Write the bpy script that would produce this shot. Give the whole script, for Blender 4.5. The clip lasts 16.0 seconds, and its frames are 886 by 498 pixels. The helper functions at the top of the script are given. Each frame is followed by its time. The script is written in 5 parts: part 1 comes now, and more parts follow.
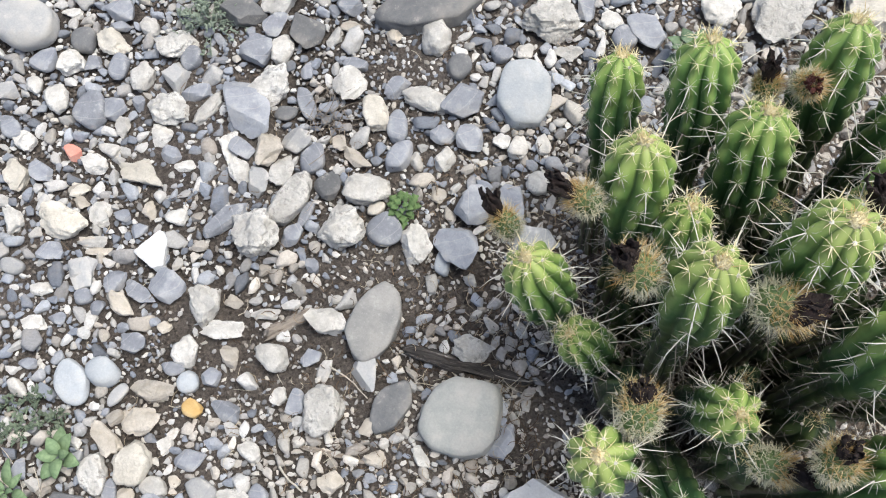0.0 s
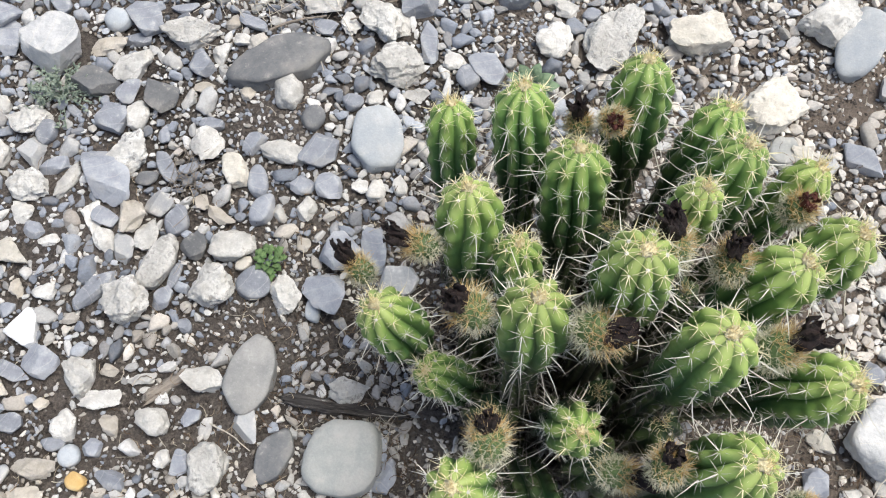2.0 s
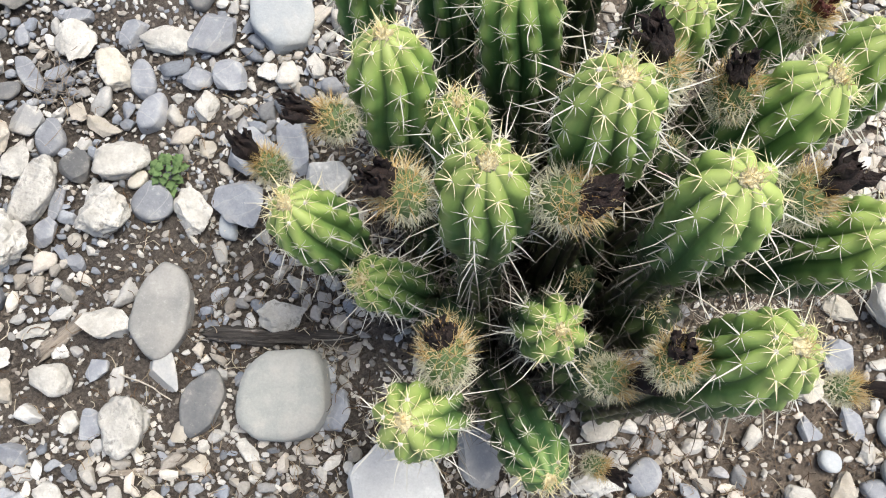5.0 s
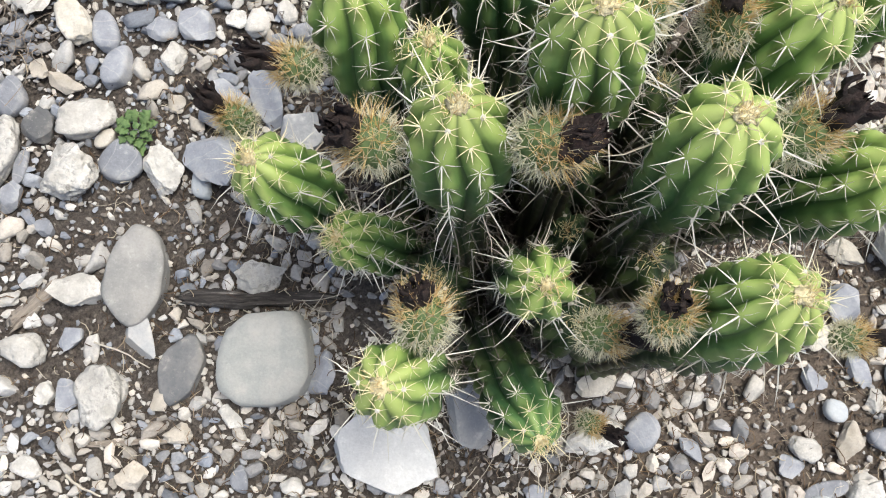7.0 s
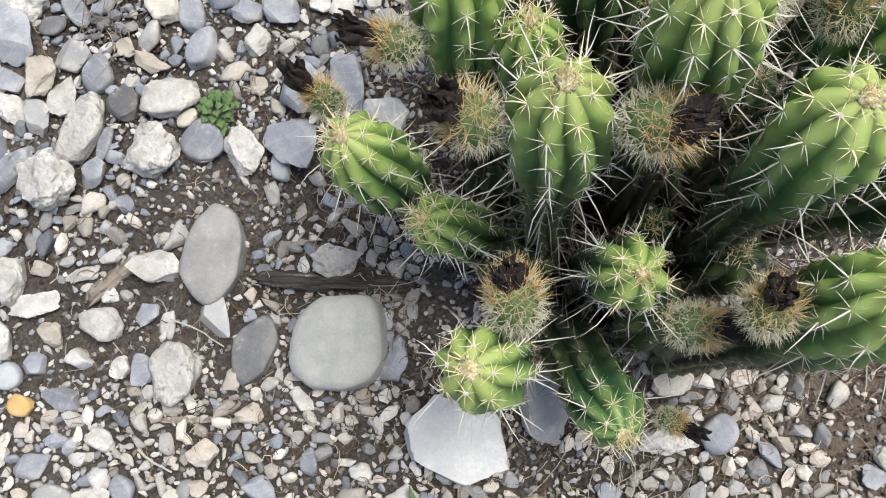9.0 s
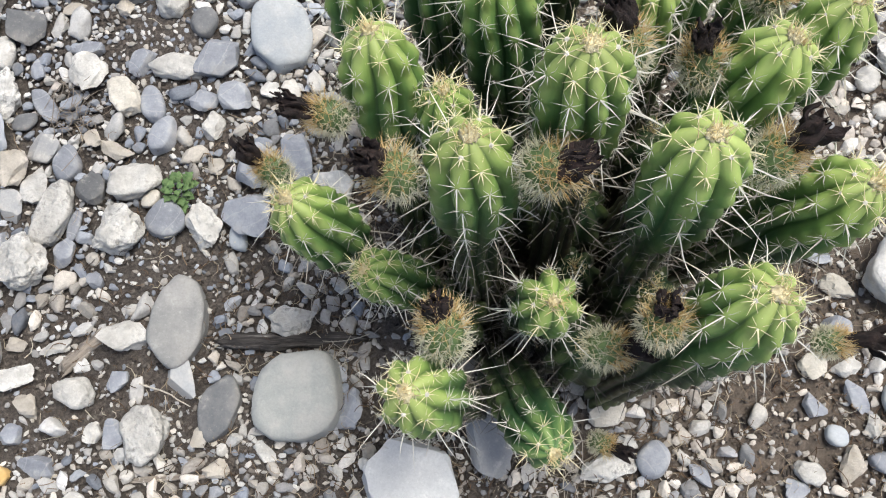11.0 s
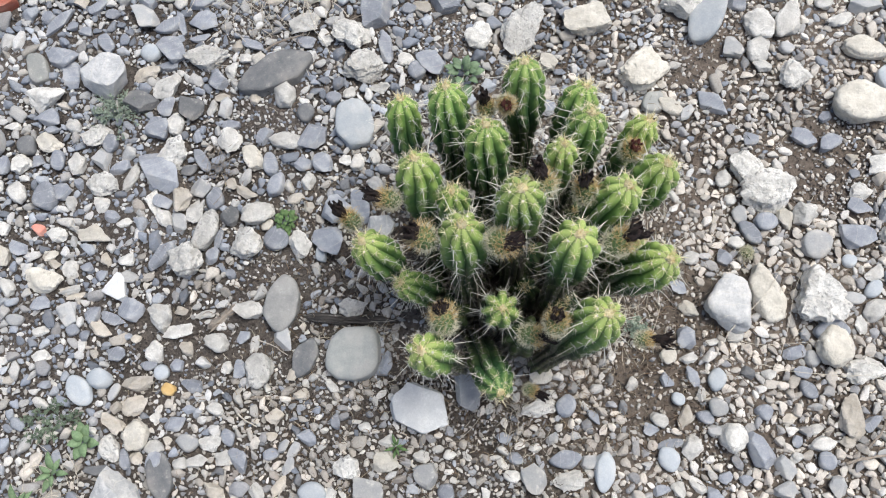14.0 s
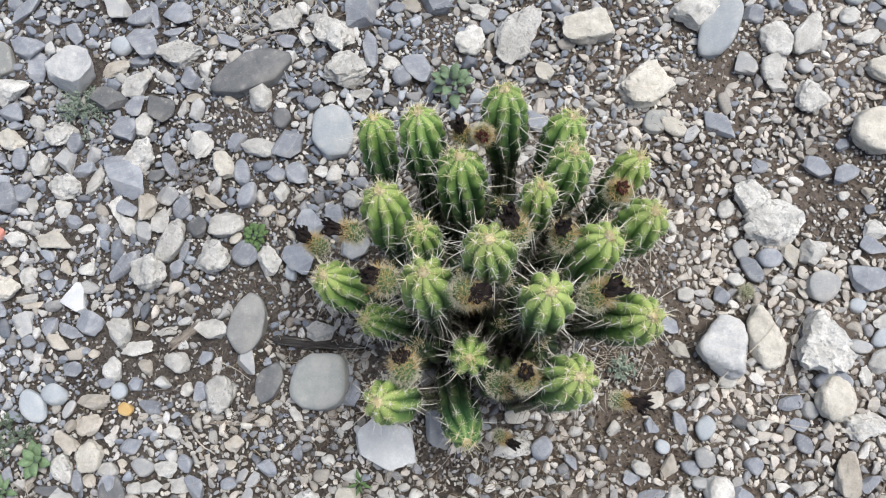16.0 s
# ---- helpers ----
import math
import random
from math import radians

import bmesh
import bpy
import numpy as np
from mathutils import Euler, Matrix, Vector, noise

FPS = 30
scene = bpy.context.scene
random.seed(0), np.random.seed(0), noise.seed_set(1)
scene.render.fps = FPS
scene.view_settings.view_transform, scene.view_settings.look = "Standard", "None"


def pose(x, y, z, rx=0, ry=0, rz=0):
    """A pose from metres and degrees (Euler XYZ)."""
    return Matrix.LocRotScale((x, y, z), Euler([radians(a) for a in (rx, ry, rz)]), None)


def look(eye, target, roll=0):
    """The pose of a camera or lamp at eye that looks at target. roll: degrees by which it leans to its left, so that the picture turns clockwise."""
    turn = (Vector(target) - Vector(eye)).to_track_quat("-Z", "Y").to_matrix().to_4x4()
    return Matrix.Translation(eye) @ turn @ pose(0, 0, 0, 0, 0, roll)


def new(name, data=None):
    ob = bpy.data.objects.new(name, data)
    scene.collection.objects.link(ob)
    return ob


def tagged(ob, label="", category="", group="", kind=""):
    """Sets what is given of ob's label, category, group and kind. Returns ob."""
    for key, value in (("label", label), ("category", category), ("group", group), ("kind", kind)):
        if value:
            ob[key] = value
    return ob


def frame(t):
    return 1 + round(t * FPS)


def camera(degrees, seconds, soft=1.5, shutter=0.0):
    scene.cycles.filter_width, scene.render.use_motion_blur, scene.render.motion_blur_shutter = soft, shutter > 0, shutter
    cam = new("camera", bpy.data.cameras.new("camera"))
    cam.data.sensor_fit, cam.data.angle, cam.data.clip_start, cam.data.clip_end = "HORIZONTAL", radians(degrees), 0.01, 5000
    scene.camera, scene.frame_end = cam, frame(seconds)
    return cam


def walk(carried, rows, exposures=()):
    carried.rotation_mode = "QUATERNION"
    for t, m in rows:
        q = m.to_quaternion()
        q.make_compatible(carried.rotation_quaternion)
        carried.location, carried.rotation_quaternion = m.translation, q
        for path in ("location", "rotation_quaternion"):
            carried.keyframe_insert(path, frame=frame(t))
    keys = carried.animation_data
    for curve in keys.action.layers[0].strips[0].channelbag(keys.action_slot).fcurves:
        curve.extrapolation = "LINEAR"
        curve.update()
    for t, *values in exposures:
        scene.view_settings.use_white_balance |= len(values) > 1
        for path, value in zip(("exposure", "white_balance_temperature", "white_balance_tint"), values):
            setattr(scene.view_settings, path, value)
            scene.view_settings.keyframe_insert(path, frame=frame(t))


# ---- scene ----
# camera and its path
cam = camera(54.1, 16.0, soft=1.1)
PATH = [
    (0, (-0.1807, -0.0530, 1.0405), (-0.2352, 0.2379, 0.0853), -12.78),
    (0.5, (-0.2010, -0.0223, 0.9793), (-0.2894, 0.2494, 0.0210), -19.85),
    (1, (-0.1489, -0.0165, 0.9462), (-0.1960, 0.2454, -0.0177), -15.15),
    (1.5, (-0.1086, -0.0202, 0.9629), (-0.0933, 0.2455, -0.0010), -5.27),
    (2, (-0.1042, -0.0424, 1.0888), (-0.0680, 0.2583, 0.1357), -1.95),
    (2.5, (-0.1376, -0.0447, 1.0829), (-0.1189, 0.2806, 0.1375), -4.34),
    (3, (-0.1188, -0.0400, 1.0531), (-0.1049, 0.2854, 0.1077), -5.16),
    (3.5, (-0.1022, -0.0303, 0.9965), (-0.0983, 0.2763, 0.0447), -8.06),
    (4, (-0.0821, -0.0218, 0.9730), (-0.0545, 0.2591, 0.0137), -6.08),
    (4.5, (-0.0621, -0.0250, 0.9238), (-0.0098, 0.1996, -0.0493), -0.95),
    (5, (-0.0733, -0.0266, 0.9057), (-0.0226, 0.1736, -0.0727), -1.45),
    (5.2, (-0.0698, -0.0458, 0.9019), (-0.0196, 0.1454, -0.0784), -2.13),
    (7.3, (-0.0528, -0.0227, 0.8625), (-0.0251, 0.1273, -0.1258), -6.90),
    (7.5, (-0.0541, -0.0230, 0.8626), (-0.0280, 0.1314, -0.1251), -7.72),
    (8, (-0.0537, -0.0252, 0.8691), (-0.0284, 0.1364, -0.1175), -8.31),
    (8.5, (-0.0584, -0.0305, 0.8693), (-0.0449, 0.1339, -0.1170), -11.89),
    (9, (-0.0871, -0.0271, 0.8539), (-0.1047, 0.1408, -0.1317), -20.99),
    (9.5, (-0.0513, -0.0123, 0.8291), (-0.0681, 0.1463, -0.1581), -21.40),
    (9.7, (-0.0348, -0.0143, 0.8246), (-0.0401, 0.1399, -0.1634), -18.29),
    (11.8, (-0.0960, -0.1778, 1.1313), (-0.0118, 0.1280, 0.1829), -3.50),
    (12, (-0.1012, -0.1984, 1.2005), (-0.0039, 0.1064, 0.2531), -1.29),
    (12.5, (-0.1182, -0.2002, 1.3204), (-0.0336, 0.0755, 0.3629), -0.92),
    (13, (-0.1140, -0.2171, 1.4525), (-0.0633, 0.0327, 0.4856), -4.64),
    (13.5, (-0.0876, -0.2187, 1.4737), (-0.0691, 0.0185, 0.5024), -10.53),
    (14, (-0.0642, -0.1815, 1.4969), (-0.0411, 0.0636, 0.5277), -9.27),
    (14.5, (-0.0294, -0.1490, 1.4762), (0.0044, 0.0967, 0.5074), -6.90),
    (15, (-0.0032, -0.0964, 1.4549), (0.0209, 0.1556, 0.4875), -7.45),
    (15.5, (0.0192, -0.0657, 1.4309), (0.0192, 0.1695, 0.4590), -11.61),
    (16, (0.0397, -0.0663, 1.4224), (0.0237, 0.1362, 0.4432), -16.60),
]
walk(cam, [(t, look(eye, target, roll)) for t, eye, target, roll in PATH],
     [(0.0, 0.35, 6660, 10), (4.0, 0.37, 6710, 10), (5.0, 0.54, 6950, 10), (7.5, 0.46, 6860, 10), (8.5, 0.38, 6820, 10), (9.5, 0.37, 6750, 10), (12.0, 0.29, 6650, 10), (12.5, 0.09, 6600, 10), (13.5, 0.22, 6550, 10), (14.5, 0.16, 6520, 10), (16.0, 0.10, 6500, 10)])

# light: bright veiled sky with a weak, wide sun
world = bpy.data.worlds.new("sky")
scene.world = world
world.use_nodes = True
wn = world.node_tree.nodes
sky = wn.new("ShaderNodeTexSky")
sky.sky_type, sky.sun_disc = "NISHITA", False
sky.sun_elevation, sky.sun_rotation = radians(65), radians(73)
sky.air_density, sky.dust_density, sky.ozone_density = 1.0, 4.0, 1.0
wn["Background"].inputs["Strength"].default_value = 0.13
world.node_tree.links.new(sky.outputs[0], wn["Background"].inputs["Color"])
sun_data = bpy.data.lights.new("sun", "SUN")
sun_data.energy, sun_data.angle, sun_data.color = 2.2, radians(28), (0.97, 1.0, 0.97)
sun = new("sun", sun_data)
sun.matrix_world = look((0.36, 0.12, 1.0), (0, 0, 0))

rng = np.random.default_rng(7)
rnd = random.Random(11)


# materials
class Nodes:
    """A small builder for node materials."""

    def __init__(self, name, rough=0.8):
        self.mat = bpy.data.materials.new(name)
        self.mat.use_nodes = True
        self.tree = self.mat.node_tree
        self.bsdf = self.tree.nodes["Principled BSDF"]
        self.bsdf.inputs["Roughness"].default_value = rough

    def add(self, kind, **values):
        node = self.tree.nodes.new(kind)
        for key, value in values.items():
            node.inputs[key.replace("_", " ")].default_value = value
        return node

    def join(self, a, b):
        self.tree.links.new(a, b)

    def noise(self, scale, detail=4.0, rough=0.55, space="Object"):
        node = self.add("ShaderNodeTexNoise", Scale=scale, Detail=detail, Roughness=rough)
        self.join(self.add("ShaderNodeTexCoord").outputs[space], node.inputs["Vector"])
        return node.outputs["Fac"]

    def cells(self, scale, space="Object"):
        node = self.add("ShaderNodeTexVoronoi", Scale=scale)
        self.join(self.add("ShaderNodeTexCoord").outputs[space], node.inputs["Vector"])
        return node.outputs["Distance"]

    def ramp(self, fac, stops, step=False):
        node = self.add("ShaderNodeValToRGB")
        node.color_ramp.interpolation = "CONSTANT" if step else "LINEAR"
        els = node.color_ramp.elements
        while len(els) < len(stops):
            els.new(0.5)
        for el, (at, col) in zip(els, stops):
            el.position = at
            el.color = (*col, 1) if len(col) == 3 else col
        self.join(fac, node.inputs["Fac"])
        return node.outputs["Color"]

    def grey(self, fac, lo, hi, a=0.0, b=1.0):
        node = self.add("ShaderNodeMapRange")
        for key, value in zip(("From Min", "From Max", "To Min", "To Max"), (lo, hi, a, b)):
            node.inputs[key].default_value = value
        self.join(fac, node.inputs["Value"])
        return node.outputs["Result"]

    def mix(self, fac, a, b, mode="MIX"):
        node = self.add("ShaderNodeMix")
        node.data_type, node.blend_type = "RGBA", mode
        if isinstance(fac, float):
            node.inputs[0].default_value = fac
        else:
            self.join(fac, node.inputs[0])
        for value, slot in ((a, node.inputs[6]), (b, node.inputs[7])):
            if isinstance(value, tuple):
                slot.default_value = (*value, 1)
            else:
                self.join(value, slot)
        return node.outputs[2]

    def bright(self, col, value):
        node = self.add("ShaderNodeHueSaturation")
        self.join(col, node.inputs["Color"])
        self.join(value, node.inputs["Value"])
        return node.outputs["Color"]

    def bump(self, height, strength, distance):
        node = self.add("ShaderNodeBump", Strength=strength, Distance=distance)
        self.join(height, node.inputs["Height"])
        if self.bsdf.inputs["Normal"].is_linked:
            self.join(self.bsdf.inputs["Normal"].links[0].from_socket, node.inputs["Normal"])
        self.join(node.outputs[0], self.bsdf.inputs["Normal"])

    def colour(self, col):
        self.join(col, self.bsdf.inputs["Base Color"])
        return self.mat


def rock_material(name, a, b, speck, speck_part, pit, grain=420.0, vein=0.0, stain=0.42):
    """Stone with blotches, grain, specks, pits and dust; each stone a little different."""
    n = Nodes(name, 0.82)
    own = n.add("ShaderNodeObjectInfo").outputs["Random"]
    col = n.mix(n.grey(n.noise(34, 6, 0.62), 0.38, 0.62), a, b)
    col = n.bright(col, n.grey(own, 0, 1, 0.82, 1.18))
    col = n.bright(col, n.grey(n.noise(grain, 3, 0.7), 0.3, 0.7, 0.92, 1.07))
    col = n.mix(n.grey(n.noise(62, 6, 0.72), 0.60 - speck_part, 0.70 - speck_part, 0, 0.8), col, speck)
    col = n.mix(n.grey(n.noise(230, 4, 0.7), 0.58, 0.70, 0, 0.45), col, speck)
    if vein:
        wave = n.add("ShaderNodeTexWave", Scale=14.0, Distortion=6.0, Detail=3.0)
        n.join(n.add("ShaderNodeTexCoord").outputs["Object"], wave.inputs["Vector"])
        col = n.mix(n.grey(wave.outputs["Fac"], 0.985, 1.0, 0, vein), col, (0.6, 0.58, 0.54))
    if pit > 0.3:
        seam = n.add("ShaderNodeTexNoise", Scale=24.0, Detail=7.0, Roughness=0.7, Distortion=0.6)
        n.join(n.add("ShaderNodeTexCoord").outputs["Object"], seam.inputs["Vector"])
        col = n.mix(n.grey(seam.outputs["Fac"], 0.57, 0.66, 0, 0.18 + 0.32 * pit), col, tuple(0.8 * c for c in speck))
        n.bump(seam.outputs["Fac"], 0.6, 0.006)
    else:
        col = n.mix(n.grey(n.noise(27, 6, 0.7), 0.56, 0.70, 0, 0.5), col, tuple(1.25 * c for c in b))
    col = n.mix(n.grey(n.noise(16, 5, 0.65), 0.52, 0.72, 0, stain), col, (0.35, 0.315, 0.27))
    n.bump(n.noise(70, 5, 0.6), 0.7 * pit + 0.2, 0.004 + 0.003 * pit)
    n.bump(n.noise(520, 3, 0.6), 0.35, 0.0007)
    if pit > 0.3:
        n.bump(n.cells(190), 0.5 * pit, 0.0016)
    return n.colour(col)


ROCKS = {
    "B": rock_material("blue_grey_limestone", (0.242, 0.256, 0.288), (0.352, 0.366, 0.395), (0.47, 0.47, 0.47), 0.03, 0.2, vein=0.22),
    "D": rock_material("dark_slate", (0.13, 0.134, 0.14), (0.195, 0.195, 0.193), (0.36, 0.34, 0.31), 0.0, 0.25),
    "G": rock_material("light_grey_limestone", (0.36, 0.365, 0.37), (0.46, 0.45, 0.43), (0.58, 0.56, 0.52), 0.03, 0.15),
    "L": rock_material("pale_blue_limestone", (0.38, 0.41, 0.44), (0.46, 0.48, 0.49), (0.52, 0.52, 0.51), 0.0, 0.05, stain=0.2),
    "O": rock_material("smooth_grey_cobble", (0.25, 0.25, 0.24), (0.335, 0.325, 0.31), (0.46, 0.45, 0.43), 0.0, 0.05, stain=0.2),
    "Q": rock_material("smooth_pale_cobble", (0.31, 0.32, 0.305), (0.40, 0.395, 0.37), (0.50, 0.49, 0.45), 0.0, 0.1, stain=0.25),
    "K": rock_material("striped_grey_rock", (0.42, 0.425, 0.43), (0.62, 0.61, 0.595), (0.7, 0.69, 0.66), 0.06, 0.5, vein=0.8, stain=0.3),
    "F": rock_material("flat_pale_slab", (0.62, 0.625, 0.625), (0.71, 0.71, 0.70), (0.74, 0.74, 0.72), 0.0, 0.04, stain=0.12),
    "W": rock_material("white_limestone", (0.48, 0.462, 0.428), (0.755, 0.735, 0.69), (0.36, 0.34, 0.31), 0.04, 0.6, stain=0.28),
    "C": rock_material("cream_limestone", (0.50, 0.465, 0.40), (0.695, 0.655, 0.575), (0.40, 0.36, 0.30), 0.04, 0.5, stain=0.3),
    "T": rock_material("tan_limestone", (0.43, 0.385, 0.32), (0.60, 0.55, 0.48), (0.36, 0.32, 0.27), 0.03, 0.4),
    "S": rock_material("pitted_white_rock", (0.48, 0.462, 0.428), (0.755, 0.735, 0.69), (0.22, 0.21, 0.195), 0.055, 1.0, stain=0.28),
    "Y": rock_material("yellow_pebble", (0.5, 0.32, 0.12), (0.58, 0.42, 0.2), (0.4, 0.28, 0.14), 0.02, 0.2),
    "E": rock_material("red_fired_clay", (0.42, 0.12, 0.08), (0.52, 0.17, 0.11), (0.34, 0.12, 0.09), 0.02, 0.3),
    "P": rock_material("pink_pebble", (0.62, 0.26, 0.2), (0.68, 0.34, 0.27), (0.5, 0.3, 0.25), 0.02, 0.2),
}
TONES = {
    "B": "blue-grey", "D": "dark slate-grey", "G": "light grey", "L": "pale blue-grey", "O": "oval mid-grey", "Q": "rounded pale grey",
    "K": "streaked grey", "F": "flat whitish-grey", "W": "off-white", "C": "cream", "T": "tan", "S": "pitted white", "Y": "ochre-yellow", "P": "salmon-pink", "E": "red brick fragment cut like a",
}


def gravel_material(name, stops):
    n = Nodes(name, 0.85)
    own = n.add("ShaderNodeNewGeometry").outputs["Random Per Island"]
    col = n.ramp(own, stops, True)
    shade = n.add("ShaderNodeMath", Value=0.0)
    shade.operation = "FRACT"
    times = n.add("ShaderNodeMath")
    times.operation = "MULTIPLY"
    times.inputs[1].default_value = 57.0
    n.join(own, times.inputs[0])
    n.join(times.outputs[0], shade.inputs[0])
    col = n.bright(col, n.grey(shade.outputs[0], 0, 1, 0.6, 1.15))
    col = n.bright(col, n.grey(n.noise(330, 4, 0.7), 0.3, 0.7, 0.82, 1.15))
    col = n.mix(n.grey(n.noise(60, 4), 0.52, 0.74, 0, 0.38), col, (0.37, 0.33, 0.285))
    n.bump(n.noise(300, 4, 0.6), 0.5, 0.0012)
    return n.colour(col)


def soil_material():
    n = Nodes("dry_stony_soil", 0.95)
    col = n.mix(n.grey(n.noise(9, 6), 0.35, 0.65), (0.050, 0.040, 0.034), (0.14, 0.118, 0.102))
    col = n.mix(n.grey(n.noise(130, 5, 0.7), 0.4, 0.65, 0, 0.55), col, (0.18, 0.155, 0.135))
    col = n.mix(n.grey(n.cells(420), 0.0, 0.25, 0.3, 0), col, (0.30, 0.27, 0.23))
    col = n.bright(col, n.grey(n.noise(260, 6, 0.8), 0.35, 0.65, 0.65, 1.5))
    # darker earth to the west, dry tan dust to the east
    where = n.add("ShaderNodeSeparateXYZ")
    n.join(n.add("ShaderNodeTexCoord").outputs["Object"], where.inputs[0])
    lean = n.add("ShaderNodeMath")
    lean.operation = "MULTIPLY_ADD"
    lean.inputs[1].default_value = 0.9
    n.join(where.outputs["X"], lean.inputs[0])
    n.join(n.noise(5, 5, 0.6), lean.inputs[2])
    dust = n.mix(n.grey(n.noise(60, 5, 0.7), 0.35, 0.65), (0.155, 0.122, 0.097), (0.275, 0.222, 0.178))
    col = n.mix(n.grey(lean.outputs[0], 0.42, 0.72, 0, 0.85), col, dust)
    # further off the soil is closed over by gravel too small to build
    node = n.add("ShaderNodeTexVoronoi", Scale=55.0, Randomness=1.0)
    coord = n.add("ShaderNodeTexCoord").outputs["Object"]
    n.join(coord, node.inputs["Vector"])
    split = n.add("ShaderNodeSeparateColor")
    n.join(node.outputs["Color"], split.inputs[0])
    stones = n.ramp(split.outputs[0], [(0.0, (0.29, 0.31, 0.34)), (0.2, (0.42, 0.39, 0.34)), (0.4, (0.62, 0.60, 0.55)), (0.6, (0.36, 0.37, 0.39)), (0.75, (0.48, 0.42, 0.35)), (0.88, (0.68, 0.66, 0.61))], True)
    stones = n.mix(n.grey(node.outputs["Distance"], 0.38, 0.52), stones, (0.10, 0.08, 0.065))
    far = n.add("ShaderNodeVectorMath")
    far.operation = "LENGTH"
    n.join(coord, far.inputs[0])
    wide = n.add("ShaderNodeMath")
    wide.operation = "ADD"
    n.join(far.outputs["Value"], wide.inputs[0])
    n.join(n.noise(2.5, 3), wide.inputs[1])
    col = n.mix(n.grey(wide.outputs[0], 1.65, 2.05), col, stones)
    n.bump(n.noise(55, 8, 0.75), 1.0, 0.010)
    n.bump(n.noise(400, 4, 0.7), 1.0, 0.003)
    return n.colour(col)


def stem_material():
    """Cactus skin: yellow-green new growth towards the tip, deep green below, corky at the foot, with the clump's shade
    painted in down the stem; paler rib crests, grooves with shade painted in.
    """
    n = Nodes("cactus_skin", 0.48)
    age_shade = n.add("ShaderNodeAttribute")
    age_shade.attribute_name = "age_shade"
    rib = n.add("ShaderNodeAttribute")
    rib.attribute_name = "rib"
    own = n.add("ShaderNodeObjectInfo").outputs["Random"]
    # darkens down the stem: older skin plus deep shade put into the colour
    skin = n.ramp(age_shade.outputs["Fac"], [
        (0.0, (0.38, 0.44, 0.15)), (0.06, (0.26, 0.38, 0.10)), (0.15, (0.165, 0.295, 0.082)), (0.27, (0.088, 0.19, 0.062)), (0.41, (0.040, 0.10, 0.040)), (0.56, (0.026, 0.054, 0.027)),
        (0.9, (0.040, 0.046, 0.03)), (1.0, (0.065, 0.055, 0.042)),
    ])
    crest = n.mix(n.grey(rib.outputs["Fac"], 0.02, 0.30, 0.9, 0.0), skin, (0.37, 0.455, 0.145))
    col = n.mix(n.grey(age_shade.outputs["Fac"], 0.0, 0.45, 0.85, 0.12), skin, crest)
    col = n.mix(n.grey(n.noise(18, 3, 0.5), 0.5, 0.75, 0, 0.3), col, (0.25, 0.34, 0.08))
    # shade in the grooves between the ribs, mixed into the skin colour
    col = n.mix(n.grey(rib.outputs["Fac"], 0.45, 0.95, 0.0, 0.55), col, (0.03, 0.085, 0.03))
    col = n.bright(col, n.grey(own, 0, 1, 0.88, 1.14))
    col = n.bright(col, n.grey(n.noise(75, 4), 0.3, 0.7, 0.9, 1.1))
    n.bsdf.inputs["Specular IOR Level"].default_value = 0.35
    col = n.mix(n.grey(n.noise(210, 3), 0.68, 0.76, 0, 0.4), col, (0.32, 0.30, 0.16))
    n.bump(n.noise(700, 2), 0.15, 0.0005)
    return n.colour(col)


def plain(name, a, b, scale, rough=0.7, bump=0.0):
    n = Nodes(name, rough)
    own = n.add("ShaderNodeObjectInfo").outputs["Random"]
    col = n.mix(n.grey(n.noise(scale, 4), 0.35, 0.65), a, b)
    col = n.bright(col, n.grey(own, 0, 1, 0.85, 1.15))
    if bump:
        n.bump(n.noise(scale * 4, 4), 0.7, bump)
    return n.colour(col)


def per_island(name, stops, rough=0.55):
    n = Nodes(name, rough)
    return n.colour(n.ramp(n.add("ShaderNodeNewGeometry").outputs["Random Per Island"], stops))


CRUMB = per_island("soil_crumb", [(0.0, (0.038, 0.030, 0.025)), (0.45, (0.10, 0.082, 0.069)), (0.72, (0.20, 0.175, 0.15)), (0.86, (0.52, 0.49, 0.45)), (1.0, (0.34, 0.345, 0.36))], 0.95)
GRAVEL = gravel_material("mixed_gravel", [
    (0.0, (0.33, 0.325, 0.325)), (0.10, (0.41, 0.385, 0.35)), (0.22, (0.57, 0.545, 0.50)), (0.38, (0.37, 0.375, 0.385)), (0.44, (0.48, 0.44, 0.385)),
    (0.57, (0.65, 0.625, 0.58)), (0.72, (0.25, 0.255, 0.265)), (0.77, (0.34, 0.305, 0.27)), (0.83, (0.60, 0.565, 0.51)), (0.95, (0.45, 0.465, 0.49))])
SLATE_GRAVEL = gravel_material("blue_grey_gravel", [
    (0.0, (0.26, 0.285, 0.33)), (0.18, (0.38, 0.37, 0.36)), (0.24, (0.58, 0.57, 0.55)), (0.38, (0.33, 0.355, 0.40)), (0.53, (0.47, 0.44, 0.395)),
    (0.58, (0.65, 0.64, 0.62)), (0.72, (0.21, 0.228, 0.26)), (0.81, (0.44, 0.465, 0.505)), (0.92, (0.59, 0.575, 0.55))])
CREAM_GRAVEL = gravel_material("pale_gravel", [
    (0.0, (0.62, 0.575, 0.515)), (0.2, (0.55, 0.505, 0.45)), (0.35, (0.71, 0.68, 0.635)), (0.52, (0.43, 0.42, 0.41)), (0.62, (0.58, 0.525, 0.465)), (0.76, (0.68, 0.62, 0.545)), (0.9, (0.36, 0.36, 0.37))])
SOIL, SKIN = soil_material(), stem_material()
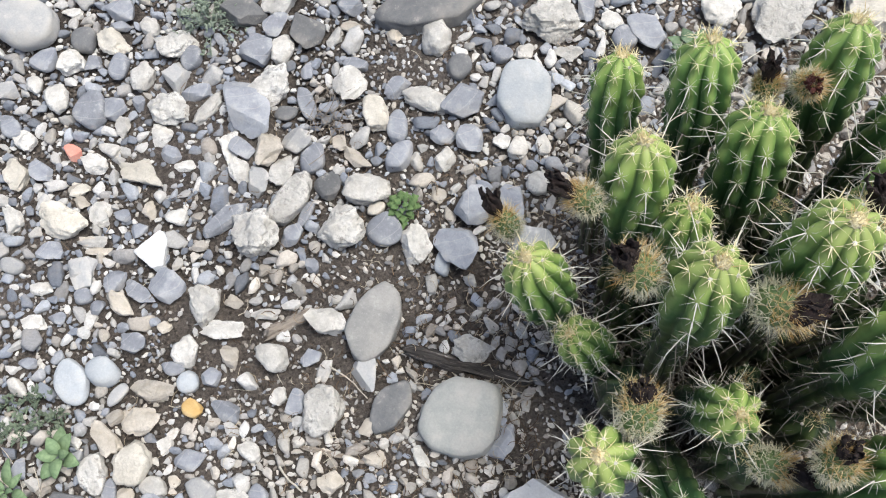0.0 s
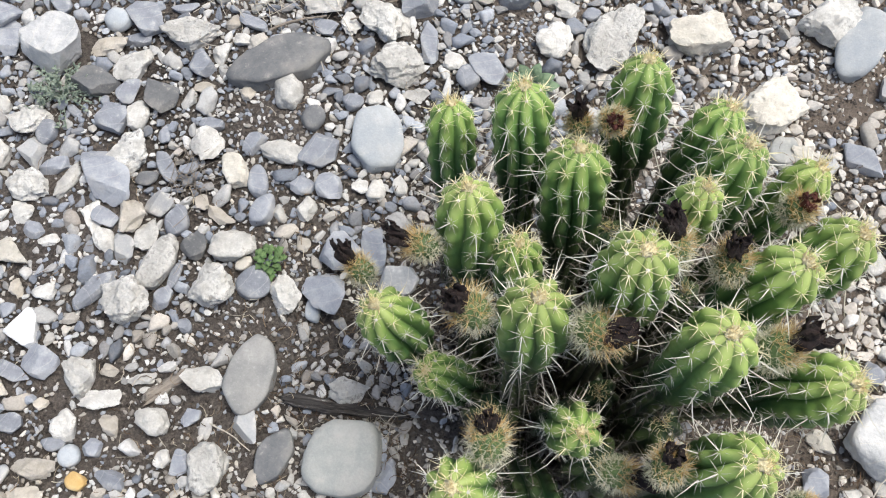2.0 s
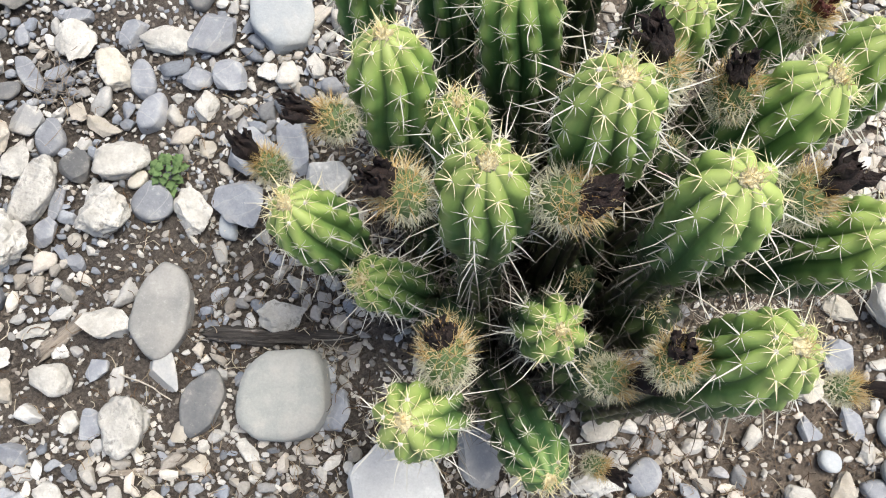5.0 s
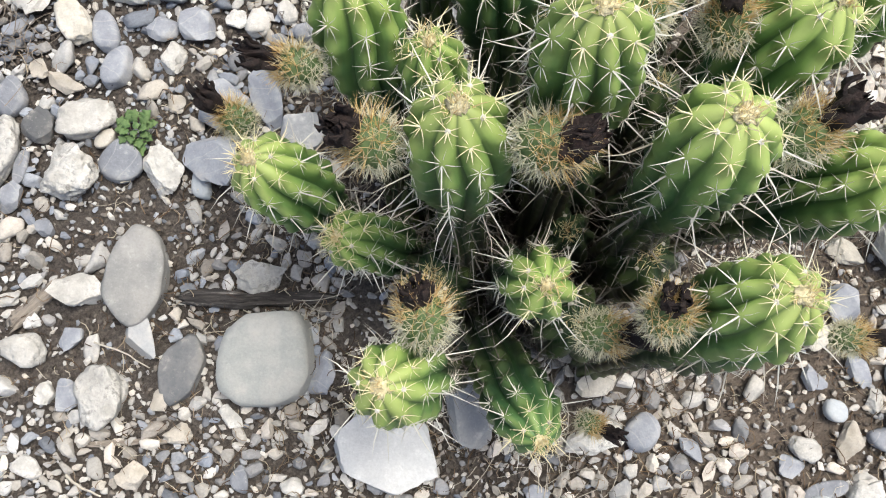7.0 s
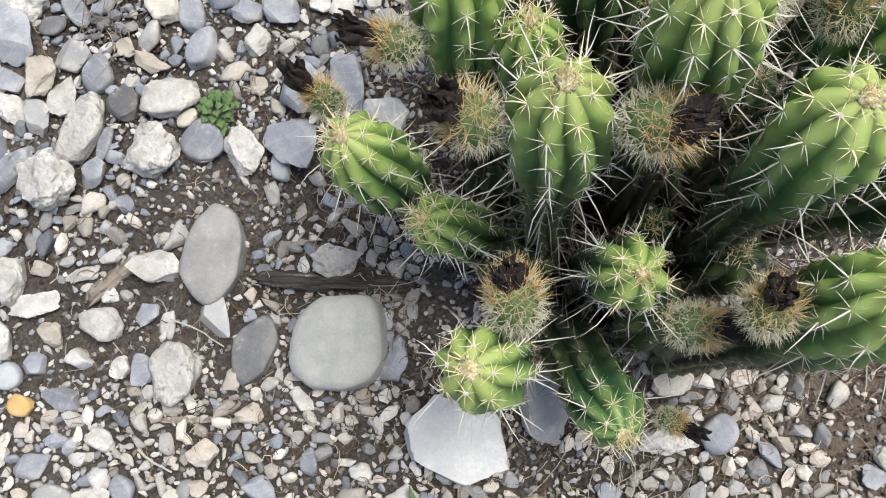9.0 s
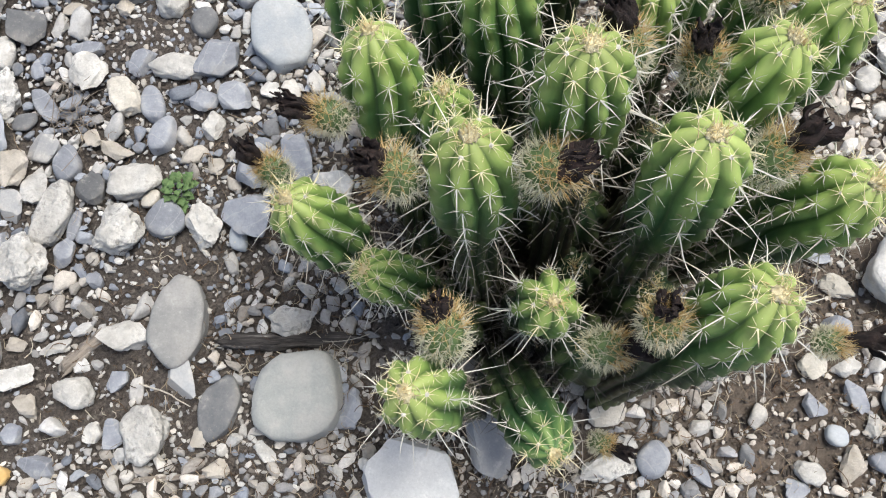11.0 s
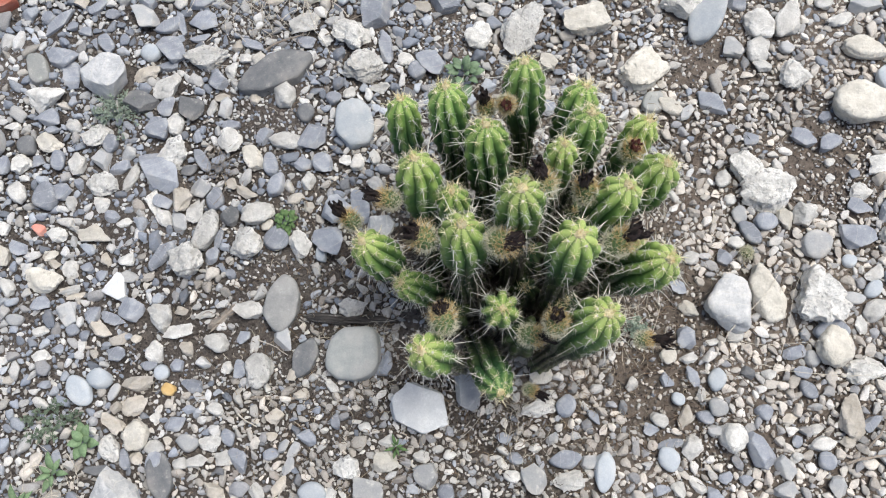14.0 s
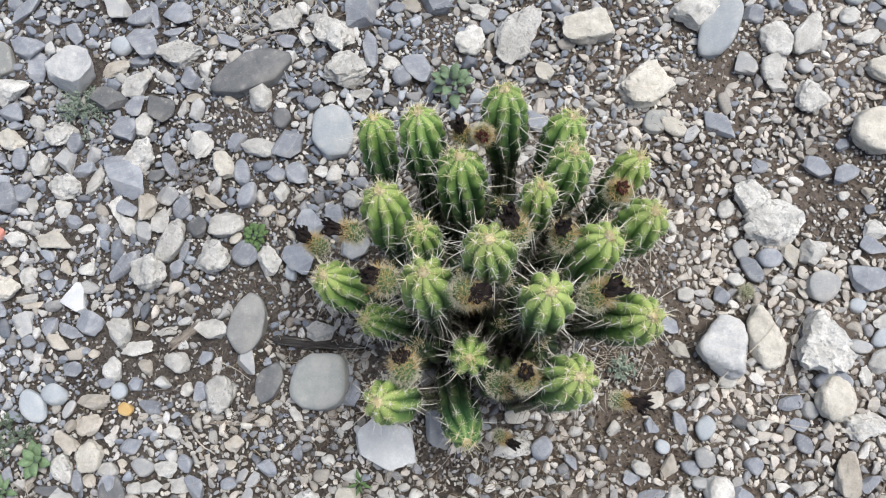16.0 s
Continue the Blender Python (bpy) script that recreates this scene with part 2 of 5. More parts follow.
SPINE = per_island("white_spines", [(0.0, (0.50, 0.47, 0.40)), (0.4, (0.72, 0.70, 0.63)), (0.9, (0.64, 0.59, 0.49)), (1.0, (0.40, 0.27, 0.18))])
# spines low in the clump: greyed by age, darkened further as painted shade
OLD_SHADED_SPINE = per_island("old_grey_shaded_spines", [(0.0, (0.11, 0.092, 0.075)), (0.55, (0.24, 0.21, 0.175)), (1.0, (0.46, 0.43, 0.375))], 0.8)
TIP_SPINE = per_island("straw_spines", [(0.0, (0.76, 0.66, 0.36)), (0.5, (0.86, 0.79, 0.55)), (0.85, (0.76, 0.60, 0.30)), (0.96, (0.56, 0.36, 0.17)), (1.0, (0.2, 0.1, 0.06))])
FRUIT_SPINE = per_island("amber_spines", [(0.0, (0.42, 0.22, 0.07)), (0.3, (0.60, 0.41, 0.16)), (0.6, (0.66, 0.53, 0.28)), (0.9, (0.68, 0.62, 0.45)), (1.0, (0.28, 0.13, 0.05))])
STRAW_SPINE = per_island("straw_fruit_spines", [(0.0, (0.42, 0.41, 0.27)), (0.4, (0.60, 0.58, 0.43)), (0.85, (0.68, 0.65, 0.52)), (1.0, (0.52, 0.40, 0.20))])
WOOL = plain("areole_wool", (0.48, 0.455, 0.40), (0.68, 0.65, 0.59), 300, 0.95, 0.001)
TUFT = plain("cream_tip_wool", (0.66, 0.57, 0.34), (0.80, 0.73, 0.50), 260, 0.95, 0.002)
FRUIT_SKIN = plain("fruit_skin", (0.07, 0.13, 0.045), (0.13, 0.19, 0.07), 120, 0.6)
PETAL = plain("withered_petals", (0.010, 0.006, 0.006), (0.026, 0.014, 0.012), 140, 0.85, 0.003)
RED_PETAL = plain("withered_red_petals", (0.06, 0.014, 0.012), (0.11, 0.028, 0.02), 140, 0.85, 0.003)


# meshes
def mesh_object(name, verts, faces, mats, parent=None, label="", smooth=True, slots=None):
    me = bpy.data.meshes.new(name)
    verts, faces = np.asarray(verts, np.float32), np.asarray(faces, np.int32)
    k = faces.shape[1]
    me.vertices.add(len(verts))
    me.vertices.foreach_set("co", verts.ravel())
    me.loops.add(faces.size)
    me.loops.foreach_set("vertex_index", faces.ravel())
    me.polygons.add(len(faces))
    me.polygons.foreach_set("loop_start", np.arange(0, faces.size, k, dtype=np.int32))
    if slots is not None:
        me.polygons.foreach_set("material_index", np.asarray(slots, np.int32))
    me.update(calc_edges=True)
    me.validate()
    me.polygons.foreach_set("use_smooth", np.full(len(me.polygons), smooth))
    for mat in mats if isinstance(mats, (list, tuple)) else [mats]:
        me.materials.append(mat)
    ob = new(name, me)
    ob.parent = parent
    return tagged(ob, label) if label else ob


def ball(level):
    bm = bmesh.new()
    bmesh.ops.create_icosphere(bm, subdivisions=level, radius=1.0)
    v = np.array([x.co[:] for x in bm.verts])
    f = np.array([[x.index for x in p.verts] for p in bm.faces])
    bm.free()
    return v / np.linalg.norm(v, axis=1, keepdims=True), f


BALLS = {level: ball(level) for level in (1, 2, 3, 4)}


def cuts(gen, k, planes, low, side=6, flat=0.7):
    """Planes that cut k rocks out of balls: a ring of sides, a top and a bottom, and some odd bevels."""
    az = (np.arange(side) + gen.uniform(-1.0, 1.0, (k, side)) * min(0.4, 1.15 - low)) * (2 * np.pi / side) + gen.uniform(0, 6.283, (k, 1))
    el = gen.uniform(-0.45, 0.45, (k, side)) * (1.08 - low) * 2.4
    ring = np.stack([np.cos(az) * np.cos(el), np.sin(az) * np.cos(el), np.sin(el)], 2) / gen.uniform(low, 1.05, (k, side, 1))
    lid = gen.normal(0, 0.4 * (1.1 - low), (k, 2, 3))
    lid[:, 0, 2], lid[:, 1, 2] = 1, -1
    lid /= gen.uniform(flat, flat + 0.2, (k, 2, 1))
    odd = gen.normal(size=(k, planes, 3))
    odd /= np.linalg.norm(odd, axis=2, keepdims=True) * gen.uniform(low, 1.0, (k, planes, 1))
    return np.concatenate([ring, lid, odd], 1)


def carve(d, m, power):
    """Balls of directions d, cut by the planes m; power sets how sharp the edges stay."""
    v = d[None] * ((np.maximum(np.einsum("kpc,vc->kvp", m, d), 0) ** power).sum(2) ** (-1 / power))[..., None]
    lo, hi = v.min(1, keepdims=True), v.max(1, keepdims=True)
    return (v - (lo + hi) / 2) / ((hi - lo) / 2)


def rock_shape(level, gen, power, planes, low, side, flat):
    d, f = BALLS[level]
    return carve(d, cuts(gen, 1, planes, low, side, flat), power)[0], f


# ground
def ground():
    xs = np.r_[-400, -60, -12, -5, np.linspace(-2.4, 2.4, 241), 5, 12, 60, 400]
    ys = np.r_[-400, -60, -12, -5, np.linspace(-1.8, 2.4, 211), 5, 12, 60, 400]
    gx, gy = np.meshgrid(xs, ys, indexing="ij")
    z = [0.006 * noise.noise(Vector((x * 6, y * 6, 0))) + 0.003 * noise.noise(Vector((x * 25, y * 25, 3))) for x, y in zip(gx.ravel(), gy.ravel())]
    v = np.c_[gx.ravel(), gy.ravel(), np.array(z) - 0.002]
    i = np.arange(len(xs) * len(ys)).reshape(len(xs), len(ys))
    f = np.c_[i[:-1, :-1].ravel(), i[1:, :-1].ravel(), i[1:, 1:].ravel(), i[:-1, 1:].ravel()]
    tagged(mesh_object("ground", v, f, SOIL), "bare dry grey-brown soil under the gravel", "ground", kind="structure")


ground()

# cactus
cactus = tagged(new("cactus"), "clump of ribbed green hedgehog cactus stems with long white spines", "cactus")
cactus.location = (0.06, 0.10, 0.0)
cactus_inverse = Matrix.Translation(-cactus.location)


def under(ob, parent):
    """Hang a part, built in world places, under its thing."""
    ob.parent = parent
    ob.matrix_parent_inverse = cactus_inverse if parent is cactus else Matrix()
    return ob


def spine_arrays(roots, ways, lengths, widths):
    """Tapered three-sided spines, slightly bowed."""
    roots, ways, lengths, widths = (np.asarray(a, float) for a in (roots, ways, lengths, widths))
    ways /= np.linalg.norm(ways, axis=1, keepdims=True)
    side = np.cross(ways, np.where(np.abs(ways[:, 2:]) < 0.9, [[0, 0, 1.0]], [[1.0, 0, 0]]))
    side /= np.linalg.norm(side, axis=1, keepdims=True)
    up = np.cross(ways, side)
    bow = (rng.normal(size=(len(roots), 1)) * side + rng.normal(size=(len(roots), 1)) * up) * lengths[:, None] * 0.03
    rings = []
    for at, wide in ((-0.02, 1.0), (0.5, 0.72)):
        for a in (0, 2.094, 4.189):
            rings.append(roots + ways * (lengths * at)[:, None] + bow * at * 2 + (np.cos(a) * side + np.sin(a) * up) * (widths * wide)[:, None])
    rings.append(roots + ways * lengths[:, None])
    v = np.stack(rings, 1).reshape(-1, 3)
    one = np.array([(0, 1, 4), (0, 4, 3), (1, 2, 5), (1, 5, 4), (2, 0, 3), (2, 3, 5), (3, 4, 6), (4, 5, 6), (5, 3, 6)])
    return v, (np.arange(len(roots))[:, None, None] * 7 + one).reshape(-1, 3)


def spines(name, roots, ways, lengths, widths, mat, parent):
    """Spines too fine and too many to pick apart, joined into one part."""
    v, f = spine_arrays(roots, ways, lengths, widths)
    ob = under(mesh_object(name, v, f, mat, smooth=False), parent)
    return tagged(ob, kind="stuff")


def spine_cluster(place, nrm, wool, star, mat, parent):
    """One areole with its woolly felt and its star of spines, a part of its stem."""
    v, f = spine_arrays(*star)
    d, bf = BALLS[1]
    felt = place + d * wool - nrm * ((d @ nrm) * wool * 0.4)[:, None]
    heart = len(v) + len(felt)
    feet = np.arange(len(star[0]))[:, None] * 7 + np.arange(3)
    grown = [(heart, row[q], row[(q + 1) % 3]) for row in feet for q in range(3)] + [(heart, len(v), len(v) + 1)]
    ob = mesh_object("areole", np.vstack([v, felt, [place]]), np.vstack([f, grown, bf + len(v)]), [mat, WOOL], smooth=False,
                     slots=[0] * (len(f) + len(grown)) + [1] * len(bf))
    return under(ob, parent)


def stem(tip, base, r, ribs=8, turn=0.0, bulb=0.11, bend=0.02, old_shade=0.0):
    """One ribbed stem from its base on the ground to its tip, with woolly areoles and spines."""
    tip, base = Vector(tip), Vector((*base, -0.012))
    flat = Vector((tip.x - base.x, tip.y - base.y, 0))
    mid = base + flat * (0.5 + bend) + Vector((0, 0, tip.z * 0.5))
    r *= 1.19
    count, around = (50, ribs * 6) if old_shade > 0.3 else (72, ribs * 10)
    curve = [base * (1 - t) ** 2 + mid * 2 * t * (1 - t) + tip * t * t for t in np.linspace(0, 1, 200)]
    curve = np.array([p[:] for p in curve])
    walked = np.r_[0, np.cumsum(np.linalg.norm(np.diff(curve, axis=0), axis=1))]
    length = walked[-1]
    cap = 1.55 * r
    s = np.r_[np.linspace(0, length - cap, count - 22), length - cap + cap * np.sin(np.linspace(0, np.pi / 2, 23)[1:])]
    s[-1] = length - 0.0002
    centre = np.stack([np.interp(s, walked, curve[:, k]) for k in range(3)], 1)
    tangent = np.gradient(curve, axis=0)
    tangent = np.stack([np.interp(s, walked, tangent[:, k]) for k in range(3)], 1)
    tangent /= np.linalg.norm(tangent, axis=1, keepdims=True)
    side = np.cross(tangent, [0.0, 1.0, 0.05])
    side /= np.linalg.norm(side, axis=1, keepdims=True)
    front = np.cross(side, tangent)
    body = r * np.where(s > length - cap, np.maximum(1 - (np.maximum(s - length + cap, 0) / cap) ** 2.2, 0) ** 0.5, 1.0)
    waist = np.clip((length - s - 0.62 * bulb) / 0.075, 0, 1)
    body *= 1 - 0.42 * waist * waist * (3 - 2 * waist)
    wobble = 1 + 0.035 * np.sin(s * 38 + turn * 5)
    ang = np.arange(around) / around * 2 * np.pi
    spacing = 0.0235 * (0.85 + 0.3 * rnd.random())
    part = (ang / (2 * np.pi) * ribs) % 1
    wave = np.sin(np.pi * part) ** 0.85
    phase = np.where((np.floor(ang / (2 * np.pi) * ribs).astype(int) % 2) == 0, 0.0, 0.5)
    knob = np.cos(2 * np.pi * ((length - s)[:, None] / spacing - phase[None, :]))
    deep = np.clip((length - s) / (0.7 * r), 0.75, 1.0)[:, None]
    rad = (body * wobble)[:, None] * (1 - 0.29 * deep * (1 - wave[None, :])) * (1 + 0.07 * knob * wave[None, :] ** 2)
    twist = 0.09 * np.sin((length - s) * 31 + turn * 9) + 0.05 * np.sin((length - s) * 67 + turn * 4)
    lean = 0.05 * np.sin(ang * 3 + turn * 7)
    a = ang[None] + lean[None] + turn + twist[:, None]
    ring = centre[:, None] + rad[..., None] * (np.cos(a)[..., None] * side[:, None] + np.sin(a)[..., None] * front[:, None])
    v = ring.reshape(-1, 3)
    i = np.arange(len(s) * around).reshape(len(s), around)
    j = np.roll(i, -1, axis=1)
    f = np.c_[i[:-1].ravel(), j[:-1].ravel(), j[1:].ravel(), i[1:].ravel()]
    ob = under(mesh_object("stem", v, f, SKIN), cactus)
    # rises from the tip downwards: age of the skin and painted shade together
    age_shade = np.repeat(np.clip((length - s) / 0.26 + old_shade, 0, 1), around)
    ob.data.attributes.new("age_shade", "FLOAT", "POINT").data.foreach_set("value", age_shade.astype(np.float32))
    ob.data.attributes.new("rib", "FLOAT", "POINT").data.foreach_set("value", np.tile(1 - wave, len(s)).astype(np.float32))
    # areoles sit on the rib crests
    wool = []
    tips, young, olds = ([], [], [], []), ([], [], [], []), ([], [], [], [])
    for rib in range(ribs):
        ra = turn + (rib + 0.5) / ribs * 2 * np.pi
        off = 0.0 if rib % 2 == 0 else 0.5
        k = 0
        while True:
            back = 0.0055 + (k + off) * spacing * min(1.0, 0.62 + 0.14 * k)
            at = length - back
            k += 1
            if at < 0.05 * length or back > 0.27:
                break
            c, tg, sd, fr, bd = (np.array([np.interp(at, s, q[:, x]) for x in range(q.shape[1])]) for q in (centre, tangent, side, front, (body * wobble)[:, None]))
            here = ra + float(np.interp(at, s, twist)) + 0.05 * np.sin((ra - turn) * 3 + turn * 7)
            out = np.cos(here) * sd + np.sin(here) * fr
            p = c + out * bd[0] * 1.02
            steep = np.clip((at - (length - cap)) / cap, 0, 1)
            nrm = out * (1 - steep ** 2) + tg * (0.12 + steep ** 1.5)
            nrm /= np.linalg.norm(nrm)
            along = tg - nrm * (tg @ nrm)
            along /= np.linalg.norm(along)
            across = np.cross(nrm, along)
            felt = 0.0012 + 0.0012 * max(0.0, 1 - back / 0.022)
            near_tip, aged_shaded = back < 0.016, back + old_shade * 0.26 > 0.11
            lone = back < 0.05 and old_shade < 0.3
            star = ([], [], [], [])
            store = star if lone else olds if aged_shaded else young
            spread = rnd.randint(4, 6) if aged_shaded else rnd.randint(7, 9)
            start = rnd.random() * 6.28
            for q in range(spread):
                b = start + q / spread * 6.283 + rnd.uniform(-0.2, 0.2)
                way = np.cos(b) * across + np.sin(b) * along + nrm * rnd.uniform(0.15, 0.45)
                for part_list, value in zip(store, (p, way, rnd.uniform(0.008, 0.0155), 0.00033)):
                    part_list.append(value)
            if rnd.random() < (0.6 if aged_shaded else 0.8):
                way = nrm + along * rnd.uniform(-1.1, 0.05) + across * rnd.uniform(-0.5, 0.5)
                for part_list, value in zip(store, (p, way, rnd.uniform(0.011, 0.02) if near_tip else rnd.uniform(0.018, 0.04), 0.00066)):
                    part_list.append(value)
            if lone:
                spine_cluster(p, nrm, felt, star, TIP_SPINE if near_tip else SPINE, ob)
            else:
                wool.append((p, nrm, felt))
    tg = tangent[-1]
    for q in range(72):
        way = tg + 0.55 * np.array([rnd.gauss(0, 1), rnd.gauss(0, 1), rnd.gauss(0, 0.6)])
        tips[0].append(np.array(tip) - tg * 0.003 + 0.004 * np.array([rnd.gauss(0, 1), rnd.gauss(0, 1), 0]))
        tips[1].append(way)
        tips[2].append(rnd.uniform(0.006, 0.018))
        tips[3].append(0.00048)
    if olds[0]:
        spines("old_spine_cover", *olds, OLD_SHADED_SPINE, ob)
    if young[0]:
        spines("spine_cover", *young, SPINE, ob)
    spines("tip_bristle", *tips, TIP_SPINE, ob)
    d, bf = BALLS[1]
    vs, fs = [], []
    td, tf = BALLS[3]
    shag = np.array([1 + 0.8 * noise.noise(Vector(x) * 3.5 + tip * 90) for x in td])[:, None]
    wide = 0.0054 * r / 0.03
    tv = np.array(tip) - tg * 0.001 + shag * (td * wide - (td @ tg)[:, None] * tg * wide * 0.6)
    if old_shade < 0.3:
        under(mesh_object("tip_tuft", tv, tf, TUFT, label="cream woolly tuft at the growing tip"), ob)
    for p, nrm, size in wool:
        fs.append(bf + len(vs) * len(d))
        vs.append(p + d * size - nrm * ((d @ nrm) * size * 0.4)[:, None])
    if wool:
        tagged(under(mesh_object("areole_felt", np.vstack(vs), np.vstack(fs), WOOL), ob), "small tufts of whitish wool", kind="stuff")
    return ob


def leaf_parts(length, width, curl, fold, thick=0.0004, tip=1.0, lobes=0):
    """A leaf blade along +x with a keel, rounded or pointed, as a closed thin body."""
    rows, cols = (13 if lobes else 7), 3
    v = []
    for side in (1, -1):
        for i in range(rows):
            u = i / (rows - 1)
            w = width / 2 * math.sin(math.pi * min(u ** 0.75, 1) * 0.97 + 0.03) ** tip * (1 + (0.28 * math.cos(u * 6.283 * lobes) if lobes else 0))
            for j in range(cols):
                q = j - 1
                v.append((u * length, q * w, curl * length * math.sin(u * 2.6) + fold * abs(q) * w + side * thick))
    f, n = [], rows * cols
    for i in range(rows - 1):
        for j in range(cols - 1):
            a = i * cols + j
            f.append((a, a + cols, a + cols + 1, a + 1))
            f.append((n + a, n + a + 1, n + a + cols + 1, n + a + cols))
        for j, flip in ((0, 1), (cols - 1, 0)):
            a, b = i * cols + j, (i + 1) * cols + j
            f.append((a, n + a, n + b, b) if flip else (a, b, n + b, n + a))
    return np.array(v), np.array(f)


def fruit(place, way, size=1.0, flower=1.0, red=False, flop=(0, 0, 0)):
    """A spiny ovoid fruit with the dark, crumpled remains of its flower."""
    place, way = np.array(place, float), np.array(way, float)
    way /= np.linalg.norm(way)
    side = np.cross(way, [0.3, 0.8, 0.1])
    side /= np.linalg.norm(side)
    up = np.cross(way, side)
    d, f = BALLS[3]
    r = 0.0145 * size
    lump = np.array([1 + 0.10 * noise.noise(Vector(x) * 3 + Vector(place) * 40) for x in d])[:, None]
    v = place - way * r * 1.1 + lump * (d[:, :1] * side + d[:, 1:2] * up + d[:, 2:] * way * 1.35) * r
    ob = under(mesh_object("fruit", v, f, FRUIT_SKIN), cactus)
    coats = {"crown_bristle": ([], [], [], []), "fruit_bristle": ([], [], [], [])}
    size *= 1.1
    for q in range(95):
        z = 1 - 1.8 * (q + 0.5) / 95
        b = q * 2.39996
        n = np.array([np.sqrt(1 - z * z) * np.cos(b), np.sqrt(1 - z * z) * np.sin(b), z])
        p = place - way * r * 1.1 + (n[0] * side + n[1] * up + n[2] * way * 1.35) * r
        out = n[0] * side + n[1] * up + n[2] * way
        for x in range(11):
            g = np.array([rnd.gauss(0, 1) for _ in range(3)])
            crown = z + 0.15 * g[0] > 0.34
            long = rnd.uniform(0.007, 0.0175) if crown else rnd.uniform(0.006, 0.011)
            for part_list, value in zip(coats["crown_bristle" if crown else "fruit_bristle"], (p, out * 0.7 + 0.6 * g + way * (0.45 if crown else 0.1), long * size, 0.00026)):
                part_list.append(value)
    spines("crown_bristle", *coats["crown_bristle"], FRUIT_SPINE, ob)
    spines("fruit_bristle", *coats["fruit_bristle"], STRAW_SPINE, ob)
    if flower:
        # the shrunken flower tube, folded lengthwise, with ragged petal ends
        long = 0.025 * size * flower
        rows, around = 16, 30
        v = []
        shift = Vector(place) * 70
        for i in range(rows):
            u = i / (rows - 1)
            for j in range(around):
                a = j / around * 6.283
                c, sn = math.cos(a), math.sin(a)
                fold = 1 + 0.75 * noise.noise(Vector((c * 2.2, sn * 2.2, u * 1.1)) + shift) + 0.35 * noise.noise(Vector((c * 5, sn * 5, u * 3)) + shift)
                wide = 0.0052 * size * (0.75 + 0.75 * math.sin(u * 2.6)) * fold * (1 if u < 0.92 else 0.45)
                ragged = 1 + 0.35 * u * noise.noise(Vector((c * 3, sn * 3, 7)) + shift)
                v.append(place + way * (long * u * ragged - 0.003) + (c * side + sn * up) * wide + np.array(flop) * u * u)
        i = np.arange(rows * around).reshape(rows, around)
        j = np.roll(i, -1, 1)
        fq = np.c_[i[:-1].ravel(), j[:-1].ravel(), j[1:].ravel(), i[1:].ravel()]
        vs, fs, k = [np.array(v)], [fq], len(v)
        for q in range(9):
            pv, pf = leaf_parts(long * rnd.uniform(0.45, 0.75), 0.007 * size, rnd.uniform(-0.3, 0.3), rnd.uniform(-0.9, 0.9), 0.0005)
            pv[:, 2] += 0.0012 * np.sin(pv[:, 0] * 700 + q) + 0.001 * np.sin(pv[:, 1] * 1500 + q * 2)
            b = rnd.uniform(0, 6.283)
            ax = way + 0.45 * (math.cos(b) * side + math.sin(b) * up)
            sy = np.cross(ax, [rnd.gauss(0, 1), rnd.gauss(0, 1), rnd.gauss(0, 1)])
            sy /= np.linalg.norm(sy)
            root = place + way * long * 0.45 + 0.004 * size * (math.cos(b) * side + math.sin(b) * up) + np.array(flop) * 0.2
            vs.append(root + pv[:, :1] * ax + pv[:, 1:2] * sy + pv[:, 2:] * np.cross(ax, sy) + np.array(flop) * (pv[:, :1] / long))
            fs.append(pf + k)
            k += len(pv)
        under(mesh_object("withered_flower", np.vstack(vs), np.vstack(fs), RED_PETAL if red else PETAL, label="dried blackish-brown crumpled flower"), ob)
    return ob


# the last keyword darkens the skin; on the back stems it paints their shade
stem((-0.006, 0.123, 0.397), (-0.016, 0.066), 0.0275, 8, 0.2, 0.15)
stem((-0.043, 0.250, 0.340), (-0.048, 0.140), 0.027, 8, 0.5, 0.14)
stem((0.068, 0.275, 0.334), (0.050, 0.155), 0.0295, 9, 0.1, 0.16, old_shade=0.07)
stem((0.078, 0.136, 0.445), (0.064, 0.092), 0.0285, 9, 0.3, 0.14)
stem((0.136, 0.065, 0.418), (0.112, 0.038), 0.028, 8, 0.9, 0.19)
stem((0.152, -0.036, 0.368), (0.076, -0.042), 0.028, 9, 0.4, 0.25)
stem((0.025, 0.021, 0.280), (0.022, 0.061), 0.0225, 7, 0.6, 0.12, old_shade=0.05)
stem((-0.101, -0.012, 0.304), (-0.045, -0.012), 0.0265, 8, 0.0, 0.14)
stem((-0.004, -0.085, 0.183), (-0.018, 0.050), 0.024, 8, 0.3, 0.24, old_shade=0.27)
stem((0.143, 0.340, 0.366), (0.112, 0.200), 0.027, 8, 0.7, 0.14, old_shade=0.07)
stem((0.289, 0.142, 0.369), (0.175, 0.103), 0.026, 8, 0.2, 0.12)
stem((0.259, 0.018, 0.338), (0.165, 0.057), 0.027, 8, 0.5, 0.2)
stem((-0.038, 0.385, 0.247), (-0.058, 0.255), 0.0235, 8, 0.8, 0.13, old_shade=0.07)
stem((0.027, 0.345, 0.339), (0.012, 0.203), 0.026, 9, 0.1, 0.15, old_shade=0.07)
stem((0.227, 0.300, 0.320), (0.125, 0.205), 0.024, 8, 0.4, 0.15, old_shade=0.07)
stem((0.208, 0.235, 0.380), (0.142, 0.146), 0.0265, 8, 0.6, 0.13, old_shade=0.07)
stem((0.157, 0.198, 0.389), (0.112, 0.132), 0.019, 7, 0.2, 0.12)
stem((-0.003, 0.197, 0.313), (0.002, 0.128), 0.021, 8, 0.9, 0.12, old_shade=0.07)
